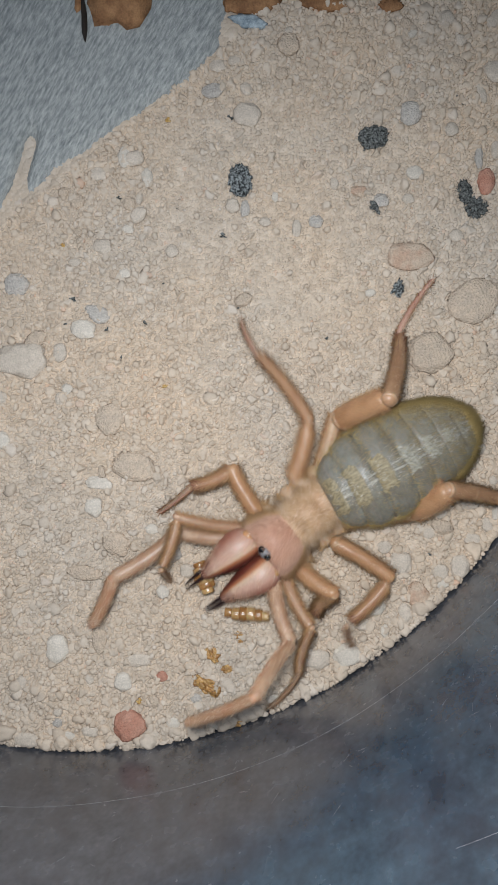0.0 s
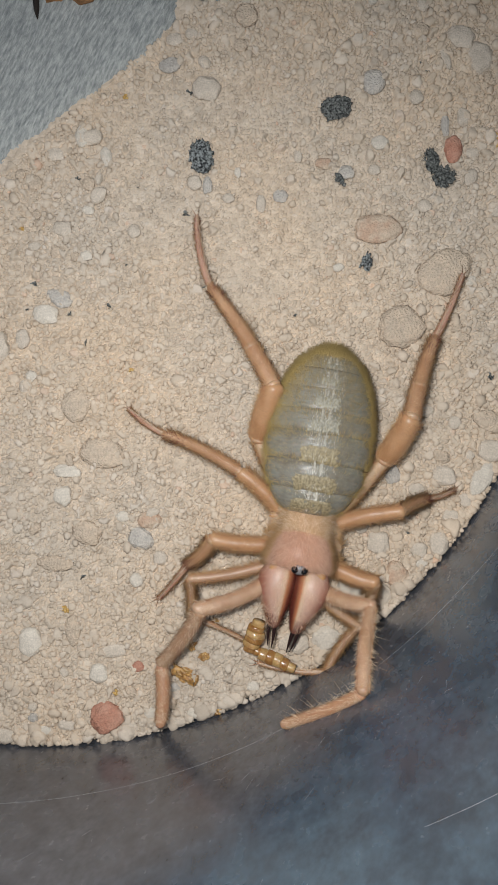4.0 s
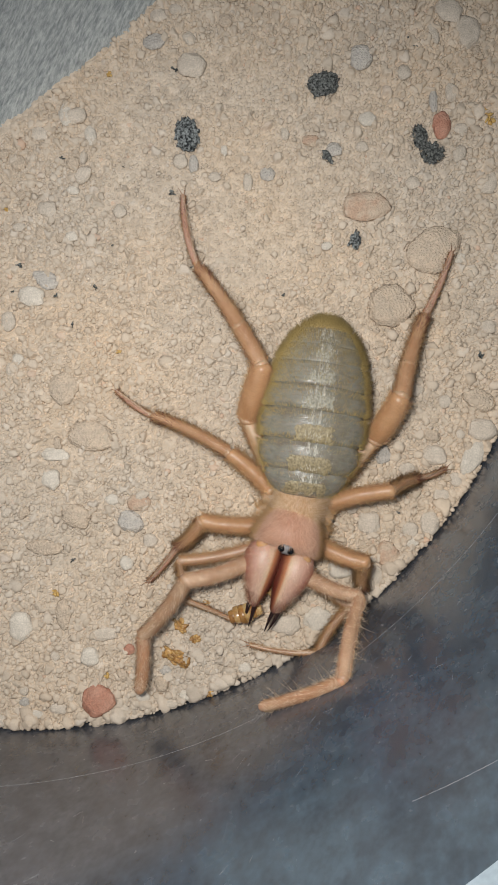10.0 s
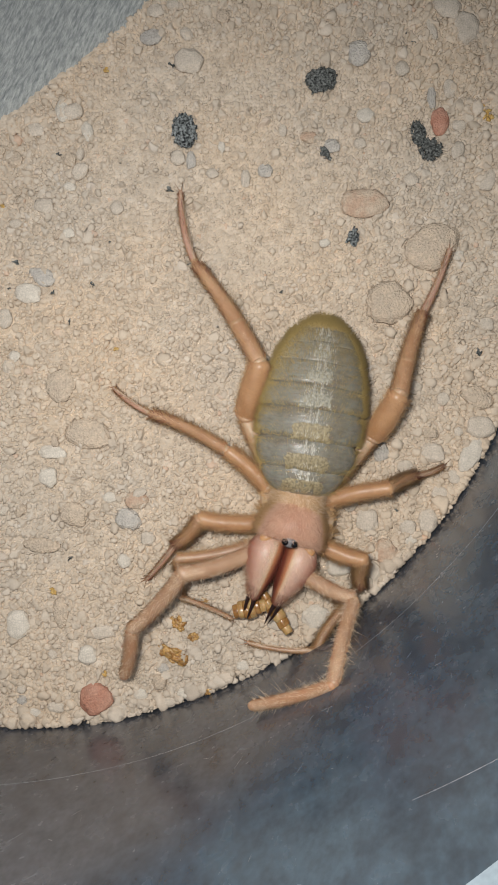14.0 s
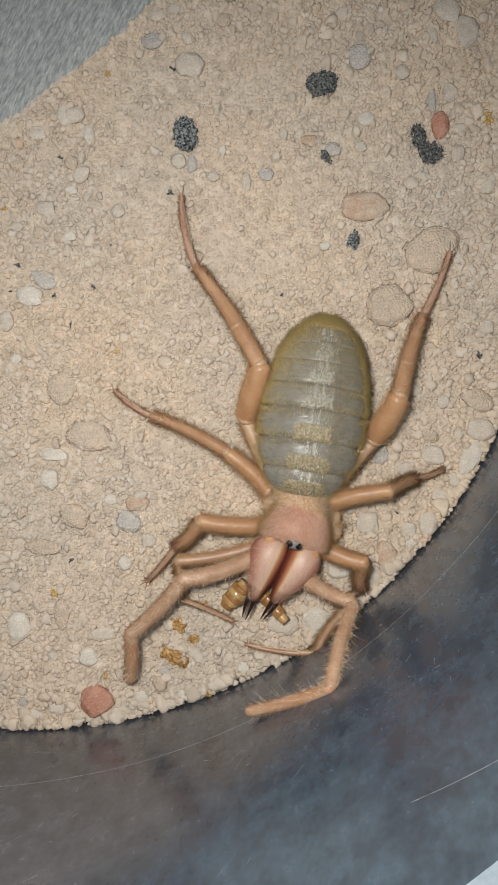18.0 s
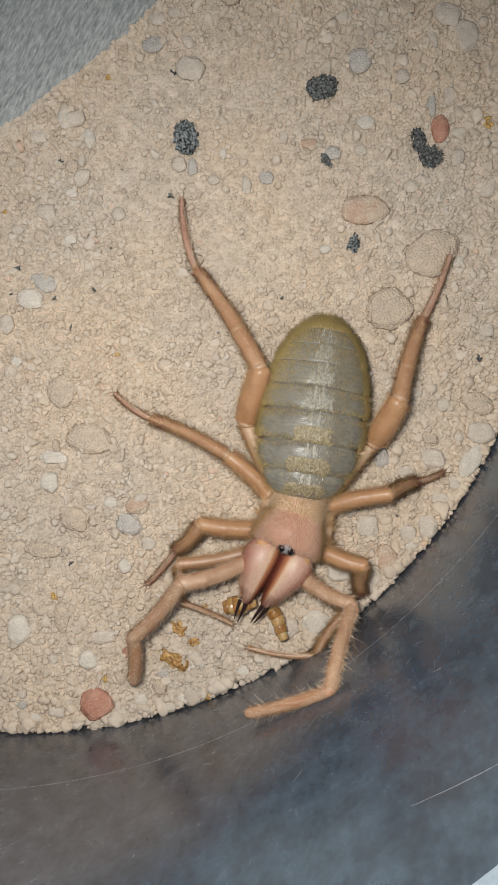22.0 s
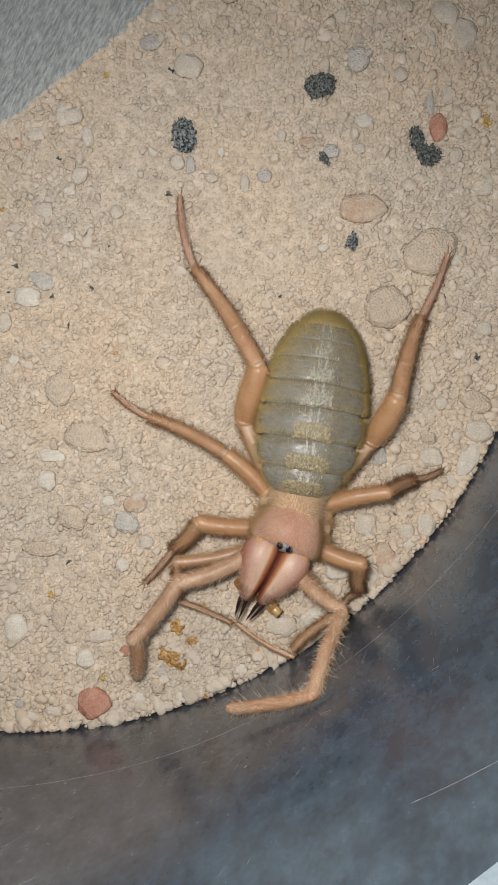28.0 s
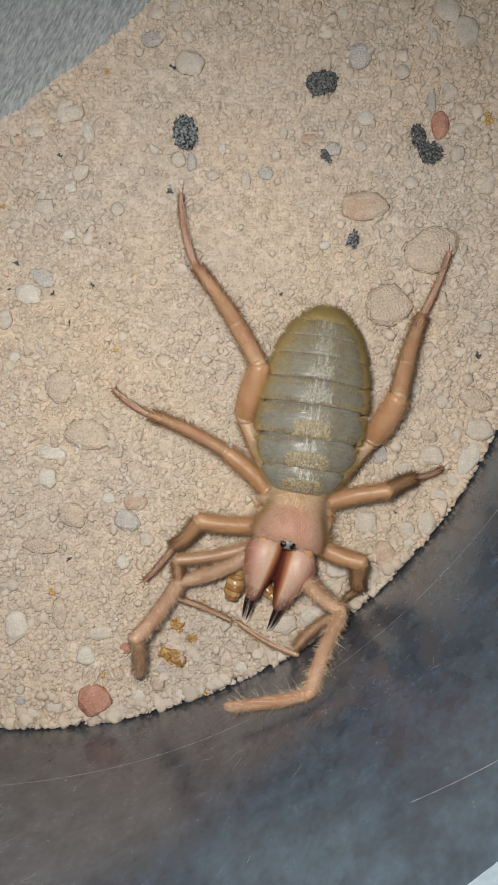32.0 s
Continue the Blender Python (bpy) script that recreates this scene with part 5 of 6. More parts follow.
    at(1.8, 10.7, -8.6, 6, 18.1, 0.2, 5, 21.6, 8.3, 6.5, 29.9, 22.8, 5.5, 35.4, 34.9, 4.5)
    at(2, 12.8, -8.8, 6, 19.3, -0.1, 4.8, 22.9, 7.9, 6.8, 30.6, 22.8, 5.8, 35.9, 34.9, 4.5)
    at(2.5, 12.9, -9, 6, 20, 0.1, 4.8, 23.7, 7.3, 8.5, 30.6, 22.1, 6, 35.1, 34.2, 4.2)
    at(3, 13.7, -8.4, 6, 21.4, 0.3, 5, 25.1, 7.3, 10, 30.2, 21.5, 4.8, 35.3, 32.7, 3)
    limb("third_leg_west")
    at(0, 0.6, -0.8, 6, 3.3, 10.5, 7.5, -5.7, 21.8, 3.5, -9.3, 28.5, 0.9)
    at(0.07, 0.6, -0.8, 6, 3.3, 10.5, 7.5, -5.7, 21.8, 3.5, -9.3, 28.5, 0.9)
    at(0.2, -1.7, -2.8, 6, -5.6, 5.5, 2.8, -19.2, 7.6, 6.5, -24.6, 10.7, 0.9)
    at(0.4, -5, -6.3, 6, -7.9, 2, 10, -19.1, 6.4, 0.9, -24.8, 10.9, 0.9)
    at(0.6, -3.7, -6.3, 6, -7.5, 1.6, 10, -19.1, 6.4, 1.8, -24.8, 11, 0.9)
    at(0.8, -2, -7.2, 6, -7.1, 0.6, 8.8, -19.2, 6.2, 1.6, -24.8, 11, 0.9)
    at(1, -1.9, -7.2, 6, -6.7, 0.8, 9, -19.1, 6.2, 2.4, -24.9, 11, 0.9)
    at(1.2, -0.8, -2, 6, -5.3, 2.8, 12.2, -17.9, 6.9, 4.2, -24.4, 10.6, 0.9)
    at(1.4, -1.3, -3.3, 6, -6.2, 1.7, 12.2, -17.8, 6.4, 3.8, -24.1, 10.4, 0.9)
    at(1.6, -2.1, -5.1, 6, -8.4, 0.2, 10.8, -19.3, 6.2, 2.2, -25.1, 10.9, 0.9)
    at(1.8, -0.9, -6.3, 6, -7.1, -1, 10, -18.5, 5.6, 2, -25.2, 10.8, 1.2)
    at(2, 0.1, -6.6, 6, -6.3, -1.3, 10, -17.7, 5.6, 2, -24.6, 10.8, 1.2)
    at(2.5, 1.2, -7.2, 6, -5.8, -1.4, 9, -17.1, 5.1, 0.9, -24.1, 10.5, 1.2)
    at(3, 3.8, -8.3, 6, -3.1, -1.8, 7, -16.6, 4.7, 3, -23.3, 9.4, 1)
    limb("third_leg_east")
    at(0, 8.3, -10.3, 6, 18.7, -16.2, 6.2, 11, -24.8, 5.8, 12.9, -29.3, 1.6)
    at(0.2, 6.8, -11.2, 6, 18.1, -12.9, 6.5, 19.1, -20.8, 3, 24, -23.7, 0.9)
    at(0.4, 7.3, -11.6, 6, 17.5, -14.3, 7, 18.8, -21.5, 2.5, 23.9, -24.1, 0.9)
    at(0.6, 8.1, -11, 6, 19.5, -11.1, 8.8, 19.3, -18.9, 5.5, 19.4, -22.6, 0.9)
    at(0.8, 10, -11.9, 6, 19.7, -13.6, 1.2, 25.2, -18.8, 2.4, 28.1, -23.7, 0.9)
    at(1, 8.9, -12.5, 6, 21.9, -11.5, 9.2, 25.7, -17.4, 4.5, 30.3, -17.9, 0.9)
    at(1.2, 13, -6.8, 6, 24.8, -8.3, 10.2, 25.8, -15.1, 5.5, 25.9, -18.3, 0.9)
    at(1.4, 13.3, -4.6, 6.5, 20.1, -2.6, 0.9, 29.8, 0.2, 1.9, 36.8, 1.6, 2)
    at(1.6, 9.1, -7.3, 6, 19.3, -4.4, 2.8, 27.9, -4.5, 1.9, 34.1, -5, 1.2)
    at(1.8, 11.3, -10.5, 6, 21.8, -6.9, 8.8, 28.7, -5.8, 3.5, 34, -4.9, 0.9)
    at(2, 12, -10.8, 6, 22.5, -6.8, 8.5, 29.4, -5.9, 3.2, 34.6, -4.8, 0.9)
    at(2.5, 13, -11.1, 6, 22.9, -6.9, 9.8, 28.9, -5.8, 3.5, 34.1, -4.8, 0.9)
    at(3, 13.1, -10.5, 6, 23.5, -8.1, 9.2, 29.4, -6.4, 3, 34.7, -4.7, 0.9)
    limb("second_leg_west")
    at(0, -3.6, -7.3, 6, -9.7, 1.5, 6.5, -16.7, -1.7, 5.5, -22.8, -6.8, 0.9)
    at(0.2, -6, -11.2, 6, -9.9, -2.6, 2.2, -17.3, -2.7, 5, -23.9, -6.8, 0.9)
    at(0.4, -6.7, -14.7, 6, -16.6, -12.9, 10, -20.7, -17.8, 6, -23.5, -24.8, 0.9)
    at(0.6, -5.1, -14.3, 6, -14.8, -14.1, 1.9, -20.5, -18.9, 4.5, -25, -25.6, 0.9)
    at(0.8, -2.9, -15.2, 6, -13, -13.4, 8.2, -18.2, -18.9, 6.8, -21, -25.1, 0.9)
    at(1, -2.8, -14.9, 6, -13, -14.2, 2.2, -17.6, -19.1, 5.2, -22.5, -25.3, 0.9)
    at(1.2, 1.4, -10.9, 6, -9.3, -10.6, 8, -12.8, -16.3, 4.5, -16.4, -23.8, 0.9)
    at(1.4, 1.6, -12.5, 6, -9.7, -12.3, 9.8, -12.7, -17.2, 5.8, -16.2, -23.4, 0.9)
    at(1.6, -2.7, -13.3, 6, -12.5, -11.7, 12, -14.5, -15.5, 6.2, -17.3, -21.3, 0.9)
    at(1.8, -0.1, -14.7, 6, -10.2, -12.5, 10, -14.4, -17.6, 6.5, -17.8, -23.7, 0.9)
    at(2, 1.8, -15.3, 6, -8.1, -12.8, 9, -13.1, -17.5, 5.5, -17.2, -24.2, 0.9)
    at(2.5, 3.3, -14.7, 6, -6.6, -13.4, 8.2, -12.1, -17.6, 4.8, -17.4, -24.2, 1.2)
    at(3, 3.5, -13.9, 6, -7.8, -13.1, 7.5, -12.2, -17.8, 4, -17.7, -24.4, 0.9)
    limb("second_leg_east")
    at(0, 1.4, -13.9, 6, 8.4, -18.7, 9.8, 5.9, -22.9, 5, 4.7, -24.2, 0.9)
    at(0.2, 0.6, -17.3, 6, 8.4, -21.8, 10.2, 6.4, -24.7, 4.8, 4.7, -25.8, 0.9)
    at(0.4, 1, -18.2, 6.2, 10.3, -22.2, 10.2, 10.3, -25.4, 4.5, 9.7, -27.2, 0.9)
    at(0.6, 3, -16.4, 6, 13.1, -17.3, 9, 12.8, -22.3, 4.5, 12.3, -24.9, 0.9)
    at(0.8, 4.8, -18.6, 6, 14.4, -20.4, 7.5, 13.7, -25.2, 2.5, 12.2, -30, 1.5)
    at(1, 4.8, -17.8, 6, 14.9, -19.5, 9.5, 14.8, -23.3, 4, 12.2, -25.5, 0.9)
    at(1.2, 10, -12.1, 6, 19.5, -11.5, 8.2, 21, -16.9, 4, 20.1, -20.5, 0.9)
    at(1.4, 10.1, -12.3, 6, 19.1, -10.7, 7, 20.4, -16.8, 3.5, 19.8, -21.2, 1.2)
    at(1.6, 6.2, -14.1, 6, 15.9, -15.2, 7, 18.8, -21, 4, 19.9, -24.7, 1)
    at(1.8, 7.7, -17.2, 6, 16.7, -20.7, 7.5, 16.6, -27.1, 4.2, 14.6, -29.9, 0.9)
    at(2, 9.9, -18.9, 6, 17.7, -22.5, 8, 15.7, -28.3, 4.5, 14, -31.2, 0.9)
    at(2.5, 11.3, -18, 6, 19, -20.1, 9.2, 19.6, -25.5, 4.5, 17.6, -27.9, 0.9)
    at(3, 11.5, -17, 6, 19.3, -19.9, 8.8, 19.6, -25.2, 4, 17.2, -28.1, 0.9)
    limb("first_leg_west")
    at(0, -6.3, -8.4, 5.8, -18.4, -6.7, 10.8, -20.9, -15.8, 10.8, -20.5, -19.1, 1.2)
    at(0.2, -6.7, -13.4, 6, -20.1, -12.3, 8.2, -25.3, -20.7, 10, -27.6, -24.5, 0.9)
    at(0.4, -8.3, -18.6, 5.8, -19.5, -22.1, 11.2, -23.2, -27.9, 7.2, -21.1, -36.3, 1.6)
    at(0.6, -6.3, -18.2, 6, -18.2, -22.8, 1.2, -19.4, -27.7, 7.2, -17.3, -35.3, 1)
    at(0.8, -4.9, -19, 6.2, -16.3, -22.9, 0.9, -19.1, -27.9, 6.2, -16.4, -36.1, 1.2)
    at(1, -4.8, -18.7, 6.2, -15.9, -21.5, 0.9, -16.3, -27.2, 6.2, -12.6, -35.3, 1.4)
    at(1.2, 1.1, -15, 6.2, -8.9, -19.2, 0.9, -9.5, -24.9, 5.4, -4.7, -34.2, 3)
    at(1.4, 1.6, -15.5, 6.5, -6.8, -21.4, 0.9, -7.1, -26.6, 6.8, -3.5, -34.6, 1.6)
    at(1.6, -4.3, -16.4, 6, -16.8, -19.6, 2.2, -18.4, -23.7, 8.8, -16.2, -29.3, 0.9)
    at(1.8, -1.5, -17.4, 5.8, -12.7, -17.5, 13, -14, -23.6, 7.8, -10.4, -30.3, 1.2)
    at(2, 0.1, -17.6, 6.2, -11.9, -19.1, 0.9, -14.3, -24, 6.9, -7.8, -28, 0.9)
    at(2.5, 2.2, -18.3, 6, -10.2, -21.6, 1.2, -10.3, -26.2, 7.5, -4.8, -31, 0.9)
    at(3, 2.5, -17.1, 6, -11.6, -19.7, 7.5, -11.7, -26.8, 4, -2.6, -31.1, 2)
    limb("first_leg_east")
    at(0, -0.2, -16, 6.2, 4.7, -24.5, 11.2, 3.2, -32.8, 6.8, -1.3, -40.7, 0.9)
    at(0.2, -0.7, -19.4, 6, 3.6, -27.6, 10.5, 0.7, -36.5, 8, -3.4, -43.9, 0.9)
    at(0.4, 0.1, -21.3, 6.2, 8.6, -25.8, 11.5, 10.1, -33.4, 6, 4.5, -40.6, 0.9)
    at(0.6, 2.4, -20.4, 6.2, 11, -22.5, 13.2, 14.4, -28.5, 7.2, 10.3, -35.3, 0.9)
    at(0.8, 3.8, -21.8, 6.2, 9, -26.9, 14.2, 9.4, -33, 7.2, 4.1, -38.5, 0.9)
    at(1, 4.2, -21.2, 6.2, 12.5, -23.1, 14, 14.5, -28.5, 7, 9.9, -34.2, 0.9)
    at(1.2, 9.6, -14.7, 6.5, 18, -15.7, 14.8, 20.8, -21, 8.5, 18.2, -26.1, 0.9)
    at(1.4, 9.8, -14.6, 6.5, 18.8, -14.2, 14.5, 23.4, -17, 7.8, 21.9, -23.2, 0.9)
    at(1.6, 4.9, -18.9, 6, 15.2, -23.9, 9.2, 12.5, -32.6, 5, 3.6, -37.3, 0.9)
    at(1.8, 6.7, -20.6, 6.2, 14.1, -27.4, 11.5, 10.1, -34, 6, 1.6, -34.1, 0.9)
    at(2, 8.9, -22.9, 6.2, 12.3, -29.3, 14.2, 9.7, -34.5, 7, 2.3, -36.3, 0.9)
    at(2.5, 10.7, -22.4, 6, 16.9, -25, 13.2, 15, -32.1, 7, 6.7, -34.3, 0.9)
    at(3, 10, -22, 6, 17.1, -27.7, 6, 11.8, -36.2, 3.5, 0.1, -35.2, 2)
    at(22.5, 10, -22, 6, 17.1, -27.7, 6, 11.8, -36.2, 3.5, 0.1, -35.2, 2)
    at(25, 10, -22, 6, 16.1, -27.8, 8, 9.7, -36.0, 4, 1.3, -33.3, 1.5)
    at(28, 10, -22, 6, 16.1, -27.8, 8, 7.3, -36.0, 4, -1.0, -31.5, 1.5)
    at(32, 10, -22, 6, 16.1, -27.8, 8, 7.9, -36.0, 4, -0.3, -32.1, 1.5)
    limb("pedipalp_west")
    at(0, -5.6, -9.7, 7, -18.4, -9.7, 5.8, -29.4, -17.9, 8.2, -32.9, -26.2, 6.2)
    at(0.2, -7.4, -14.3, 7, -22.9, -18.5, 8.8, -32.4, -28.5, 8.8, -36.8, -36.6, 6.8)
    at(0.4, -9.2, -21.8, 7, -21.7, -29, 10.5, -25.6, -40.6, 6, -26.8, -49.9, 6.2)
    at(0.6, -6.6, -20.6, 7, -17.9, -27.7, 7.2, -23.9, -39.2, 5.5, -27.7, -48.2, 6.8)
    at(0.8, -5.8, -21.3, 7, -16.9, -28.2, 8.5, -24.8, -38.1, 5.5, -30.9, -45.8, 7)
    at(1, -4.7, -20.6, 7, -16.6, -26.8, 8, -21.7, -38.5, 5, -23.2, -49, 7.2)
    at(1.2, 0.8, -16.9, 7, -10.2, -22.9, 3, -13, -35.4, 4.8, -11.1, -46.7, 7.2)
    at(1.4, 1, -17.7, 7.2, -8.2, -25.3, 1.8, -8.1, -38.4, 6, -0.2, -44.5, 6.5)
    at(1.6, -4.6, -17.9, 7, -15.7, -23.5, 12, -21.9, -34.3, 8.2, -22, -43.1, 6)
    at(1.8, -2.4, -19.6, 7, -15.5, -23.7, 7.2, -21.6, -36, 9.5, -23.6, -44.2, 6)
    at(2, -0.6, -19.9, 7, -14.5, -23.8, 9.2, -20.2, -35.5, 8.2, -21.9, -44, 5.5)
    at(2.5, 1.9, -20, 7, -10.6, -24.3, 9.8, -15.2, -35.9, 5.5, -14.6, -46.2, 7.2)
    at(3, 2.3, -20.1, 7, -9.9, -24.7, 10.5, -15.3, -35.7, 6, -14.8, -45.4, 6.5)
    at(6, 2, -19, 7, -10.4, -22.6, 11.2, -17.7, -31.7, 5.5, -18.6, -41.8, 6.8)
    at(9, 2.1, -19, 7, -10.2, -22.6, 10.8, -17.7, -32.5, 6.5, -18, -42, 6.5)
    at(13, 1.7, -18.1, 7, -10.4, -21.5, 11.2, -19, -31.2, 9, -20.8, -39.6, 5.8)
    at(20, 2.5, -18.5, 7, -10.5, -22.5, 10.5, -19.3, -31.7, 8.8, -19.6, -39.9, 5.5)
    at(24, 1.6, -17.9, 7, -11.1, -22.2, 12.2, -18.5, -31.7, 8.8, -19.1, -39.4, 4.8)
    at(32, 1.8, -18.2, 7, -11.5, -23.8, 5, -17.8, -31.7, 11.5, -18.1, -39.1, 6)
    limb("pedipalp_east")
    at(0, -1.9, -17.3, 7, 1.3, -26.9, 11.5, -4.5, -31.2, 27.5, -14.4, -37.8, 20)
    at(0.2, -2.5, -20.6, 7.2, -0.8, -32.7, 11.5, -8.7, -36, 27, -16.7, -44.3, 19.2)
    at(0.4, -1.6, -23.3, 7, 6.7, -28.3, 12.8, 4.2, -35.2, 29, -4.1, -39.8, 18.8)
    at(0.6, 1.7, -20.6, 7, 10.3, -21.7, 13.2, 13.3, -28.5, 29.2, 5.9, -36.1, 20)
    at(0.8, 2.8, -24.1, 7, 7.9, -29.7, 14.2, 1.7, -36.5, 29.2, -6.6, -40.8, 19)
    at(1, 3.5, -23.1, 7, 10.9, -24, 14.2, 8.7, -33.2, 29, 0.1, -39.8, 20)
    at(1.2, 9.6, -16, 7, 17.4, -16.4, 13.8, 20.1, -22.8, 29.8, 13.7, -30.5, 19.8)
    at(1.4, 9.7, -13.9, 7, 17.1, -11.2, 13.5, 25.1, -13, 28.8, 24.1, -24.6, 20.5)
    at(1.6, 4.2, -19.8, 7, 13.3, -21.9, 12.2, 13, -30.7, 27.5, 3.8, -37.7, 19.5)
    at(1.8, 4.3, -23.8, 7, 10.5, -26.7, 14.8, 6, -35.5, 29.5, -1.9, -39.5, 19)
    at(2, 6.2, -24.8, 7, 10.2, -29.1, 15.2, 3.3, -35.9, 30, -4.5, -39.5, 19)
    at(2.5, 9.9, -22.5, 7, 17.1, -24.5, 13.5, 13.4, -31.9, 28.8, 3.7, -38.7, 20.5)
    at(3, 11, -21.7, 6.8, 17.9, -22.8, 13.5, 14.7, -32, 27.8, 4.2, -38.9, 20.8)
    at(6, 8.9, -21.9, 7, 18.7, -23.9, 11.5, 14.9, -33.2, 26, 4, -39.8, 20)
    at(9, 9, -22.3, 7, 18.2, -24.8, 11.8, 13.8, -33.8, 26.2, 2.7, -39.9, 20)
    at(13, 8.6, -21.8, 7, 17.4, -25.6, 12.2, 12.4, -34.8, 26.5, 1, -40, 19.8)
    at(19, 8.5, -22, 7, 17.1, -25.9, 12.2, 11.8, -35.2, 26.2, 0.4, -40.6, 20)
    at(23, 8.8, -21.8, 7, 16.9, -25.6, 12.8, 11.6, -34.9, 26.8, 0.1, -40.2, 20.2)
    at(25.5, 8.4, -21.7, 7, 16.5, -26.2, 12.8, 10.2, -35.8, 26.2, -1.2, -40.2, 19.5)
    at(28, 8.6, -21.7, 7, 15.6, -26.7, 13.2, 9.4, -35.7, 27, -2.3, -39.9, 20)
    at(32, 8.8, -21.9, 7, 15.4, -27.3, 13, 9, -35.8, 27, -2.6, -40, 20)
    # waist, end of abdomen, eyes, tips of the jaws
    body(0, 6.9, -3, 32.4, 12.3, -3.5, -12, -17.7, -19.9, -14, -23.4)
    body(0.2, 4.4, -5.7, 27.4, 11.5, -5, -16.1, -17, -26.6, -12.7, -30.1)
    body(0.4, 3.1, -7.9, 22.5, 12, -4.8, -19.1, -12.6, -32.7, -9, -33.4)
    body(0.6, 3.5, -7.9, 19.1, 16.8, -2.6, -17.5, -7.5, -33.5, -3, -34)
    body(0.8, 3.7, -8.9, 18.3, 17.9, -1, -19.1, -9.7, -33.2, -5.7, -32.7)
    body(1, 4.3, -8.9, 16.9, 18.3, -0.5, -18.1, -7.5, -33.3, -2.9, -33.8)
    body(1.2, 6.8, -3.7, 17, 23.9, 5.6, -13.8, 1.8, -29.1, 3.4, -27.9)
    body(1.4, 6, -4.4, 12.1, 24.3, 5.2, -13.9, 6.8, -29.8, 10.7, -30)
    body(1.6, 2.2, -5.9, 6, 23.9, 1.1, -15.7, -5, -30.6, -1.7, -30.5)
    body(1.8, 5.9, -9, 9.1, 21.6, 2.2, -18.5, -5.5, -32, -2.2, -34)
    body(2, 8, -9.3, 10.3, 20.9, 4.5, -18.9, -4.3, -32.1, -1.2, -32.9)
    body(2.5, 8.1, -9.4, 11.1, 21.2, 7, -18.1, 1.2, -32.8, 4.8, -34.4)
    body(3, 8.3, -8.5, 11.1, 21.4, 7.8, -17.3, 2.8, -31.4, 4.4, -32.2)
    body(3.5, 8.2, -8.6, 11.3, 19.7, 7.2, -17.5, 2.8, -31.8, 5.4, -33.4)
    body(5.5, 8.7, -8.4, 13.2, 20.9, 6.3, -16.9, -0.7, -31, 3.1, -31.4)
    body(6, 9, -8.5, 13.2, 20.9, 7.1, -17, -0.6, -31, 3.2, -31.7)
    body(7, 8.9, -8.7, 12.6, 21.6, 6.1, -16.7, 0.6, -31.9, 3.4, -32.9)
    body(8, 9.3, -9, 13.2, 21.4, 6.5, -17.1, -1.1, -32, 0.4, -32.3)
    body(9, 8.9, -8.8, 12.6, 21.7, 6.8, -17, -0.4, -31.6, 2.1, -30.8)
    body(10, 9, -8.9, 12.7, 21.5, 6.1, -17.2, -0.5, -31.8, 2.5, -32.7)
    body(11, 9, -8.9, 13.2, 21.5, 6, -16.7, -0, -31.2, 1.9, -32.1)
    body(12, 9, -8.8, 13.4, 21.6, 6.2, -16.2, 0.8, -31.1, 2.9, -32.3)
    body(13, 8.8, -8.6, 13.2, 21.8, 6.1, -15.6, 1, -30.7, 2.9, -33.1)
    body(14, 8.8, -8.9, 12.7, 21, 7, -16.5, -0.5, -31.1, 2.8, -31.9)
    body(14.5, 9, -8.9, 13, 21.9, 6.4, -17.1, -0.5, -31.3, 2.4, -31.7)
    body(16.5, 8.9, -8.7, 13, 21.6, 6.6, -16.3, 0.3, -30.9, 2.2, -31.3)
    body(17, 8.8, -8.8, 13, 21.6, 6.9, -16.8, -0.2, -30.9, 1.7, -31.3)
    body(18, 9, -8.7, 13, 21.6, 7.7, -16.4, -0.9, -30.9, 2.1, -30.5)
    body(19, 8.2, -7.7, 12.5, 20.4, 5.7, -16.6, 0, -30.9, 4.1, -34.3)
    body(20, 8.9, -8.7, 12.9, 22, 7.6, -16.9, 0.4, -30.6, 3.2, -32.9)
    body(21, 8.9, -8.6, 13, 21.9, 6.6, -16.7, -0.5, -30.9, 1.4, -32.4)
    body(22, 9, -8.6, 12.9, 22, 6.4, -16.7, -2.2, -30.6, 0.6, -30.3)
    body(23, 8.9, -8.6, 12.9, 22.1, 6.7, -16.5, -2.6, -30.3, 1.1, -31)
    body(24, 8.9, -8.4, 13, 22.3, 5.7, -15.9, -3.4, -29.8, 1.7, -31.6)
    body(24.5, 8.5, -7.9, 12.8, 20.8, 5.4, -16.1, -1.6, -30.7, 0.3, -31.2)
    body(25, 8.8, -8.3, 13, 22.2, 6, -16.5, -1.4, -30.4, 1.1, -31.3)
    body(25.5, 9, -8.4, 13.1, 22.6, 6.5, -16.3, -1.3, -30.4, 1.1, -31.2)
    body(27.5, 9.1, -8.3, 13.3, 22.6, 6.5, -16.4, -1.4, -30.2, 0.5, -30.4)
    body(28, 9.1, -8.5, 13.2, 22.5, 6.4, -16.6, -1.6, -30.2, 0.1, -30.2)
    body(29, 9.1, -8.3, 13.2, 22.8, 7.6, -16.2, -1.2, -30.2, 1.2, -29.9)
    body(29.5, 8.5, -7.9, 12.7, 21, 7, -16.6, -1.1, -30.6, 2.3, -31.6)
    body(30, 8.8, -8.4, 12.9, 22.5, 6.7, -16.8, -1.6, -30.8, 3.8, -32.2)
    body(31, 8.9, -8.4, 13, 22.5, 6.6, -16.5, -0.4, -30.4, 2.4, -31.7)
    body(32, 9, -8.5, 13.1, 22.9, 6.9, -16.5, -0.3, -30.6, 3.5, -32.7)
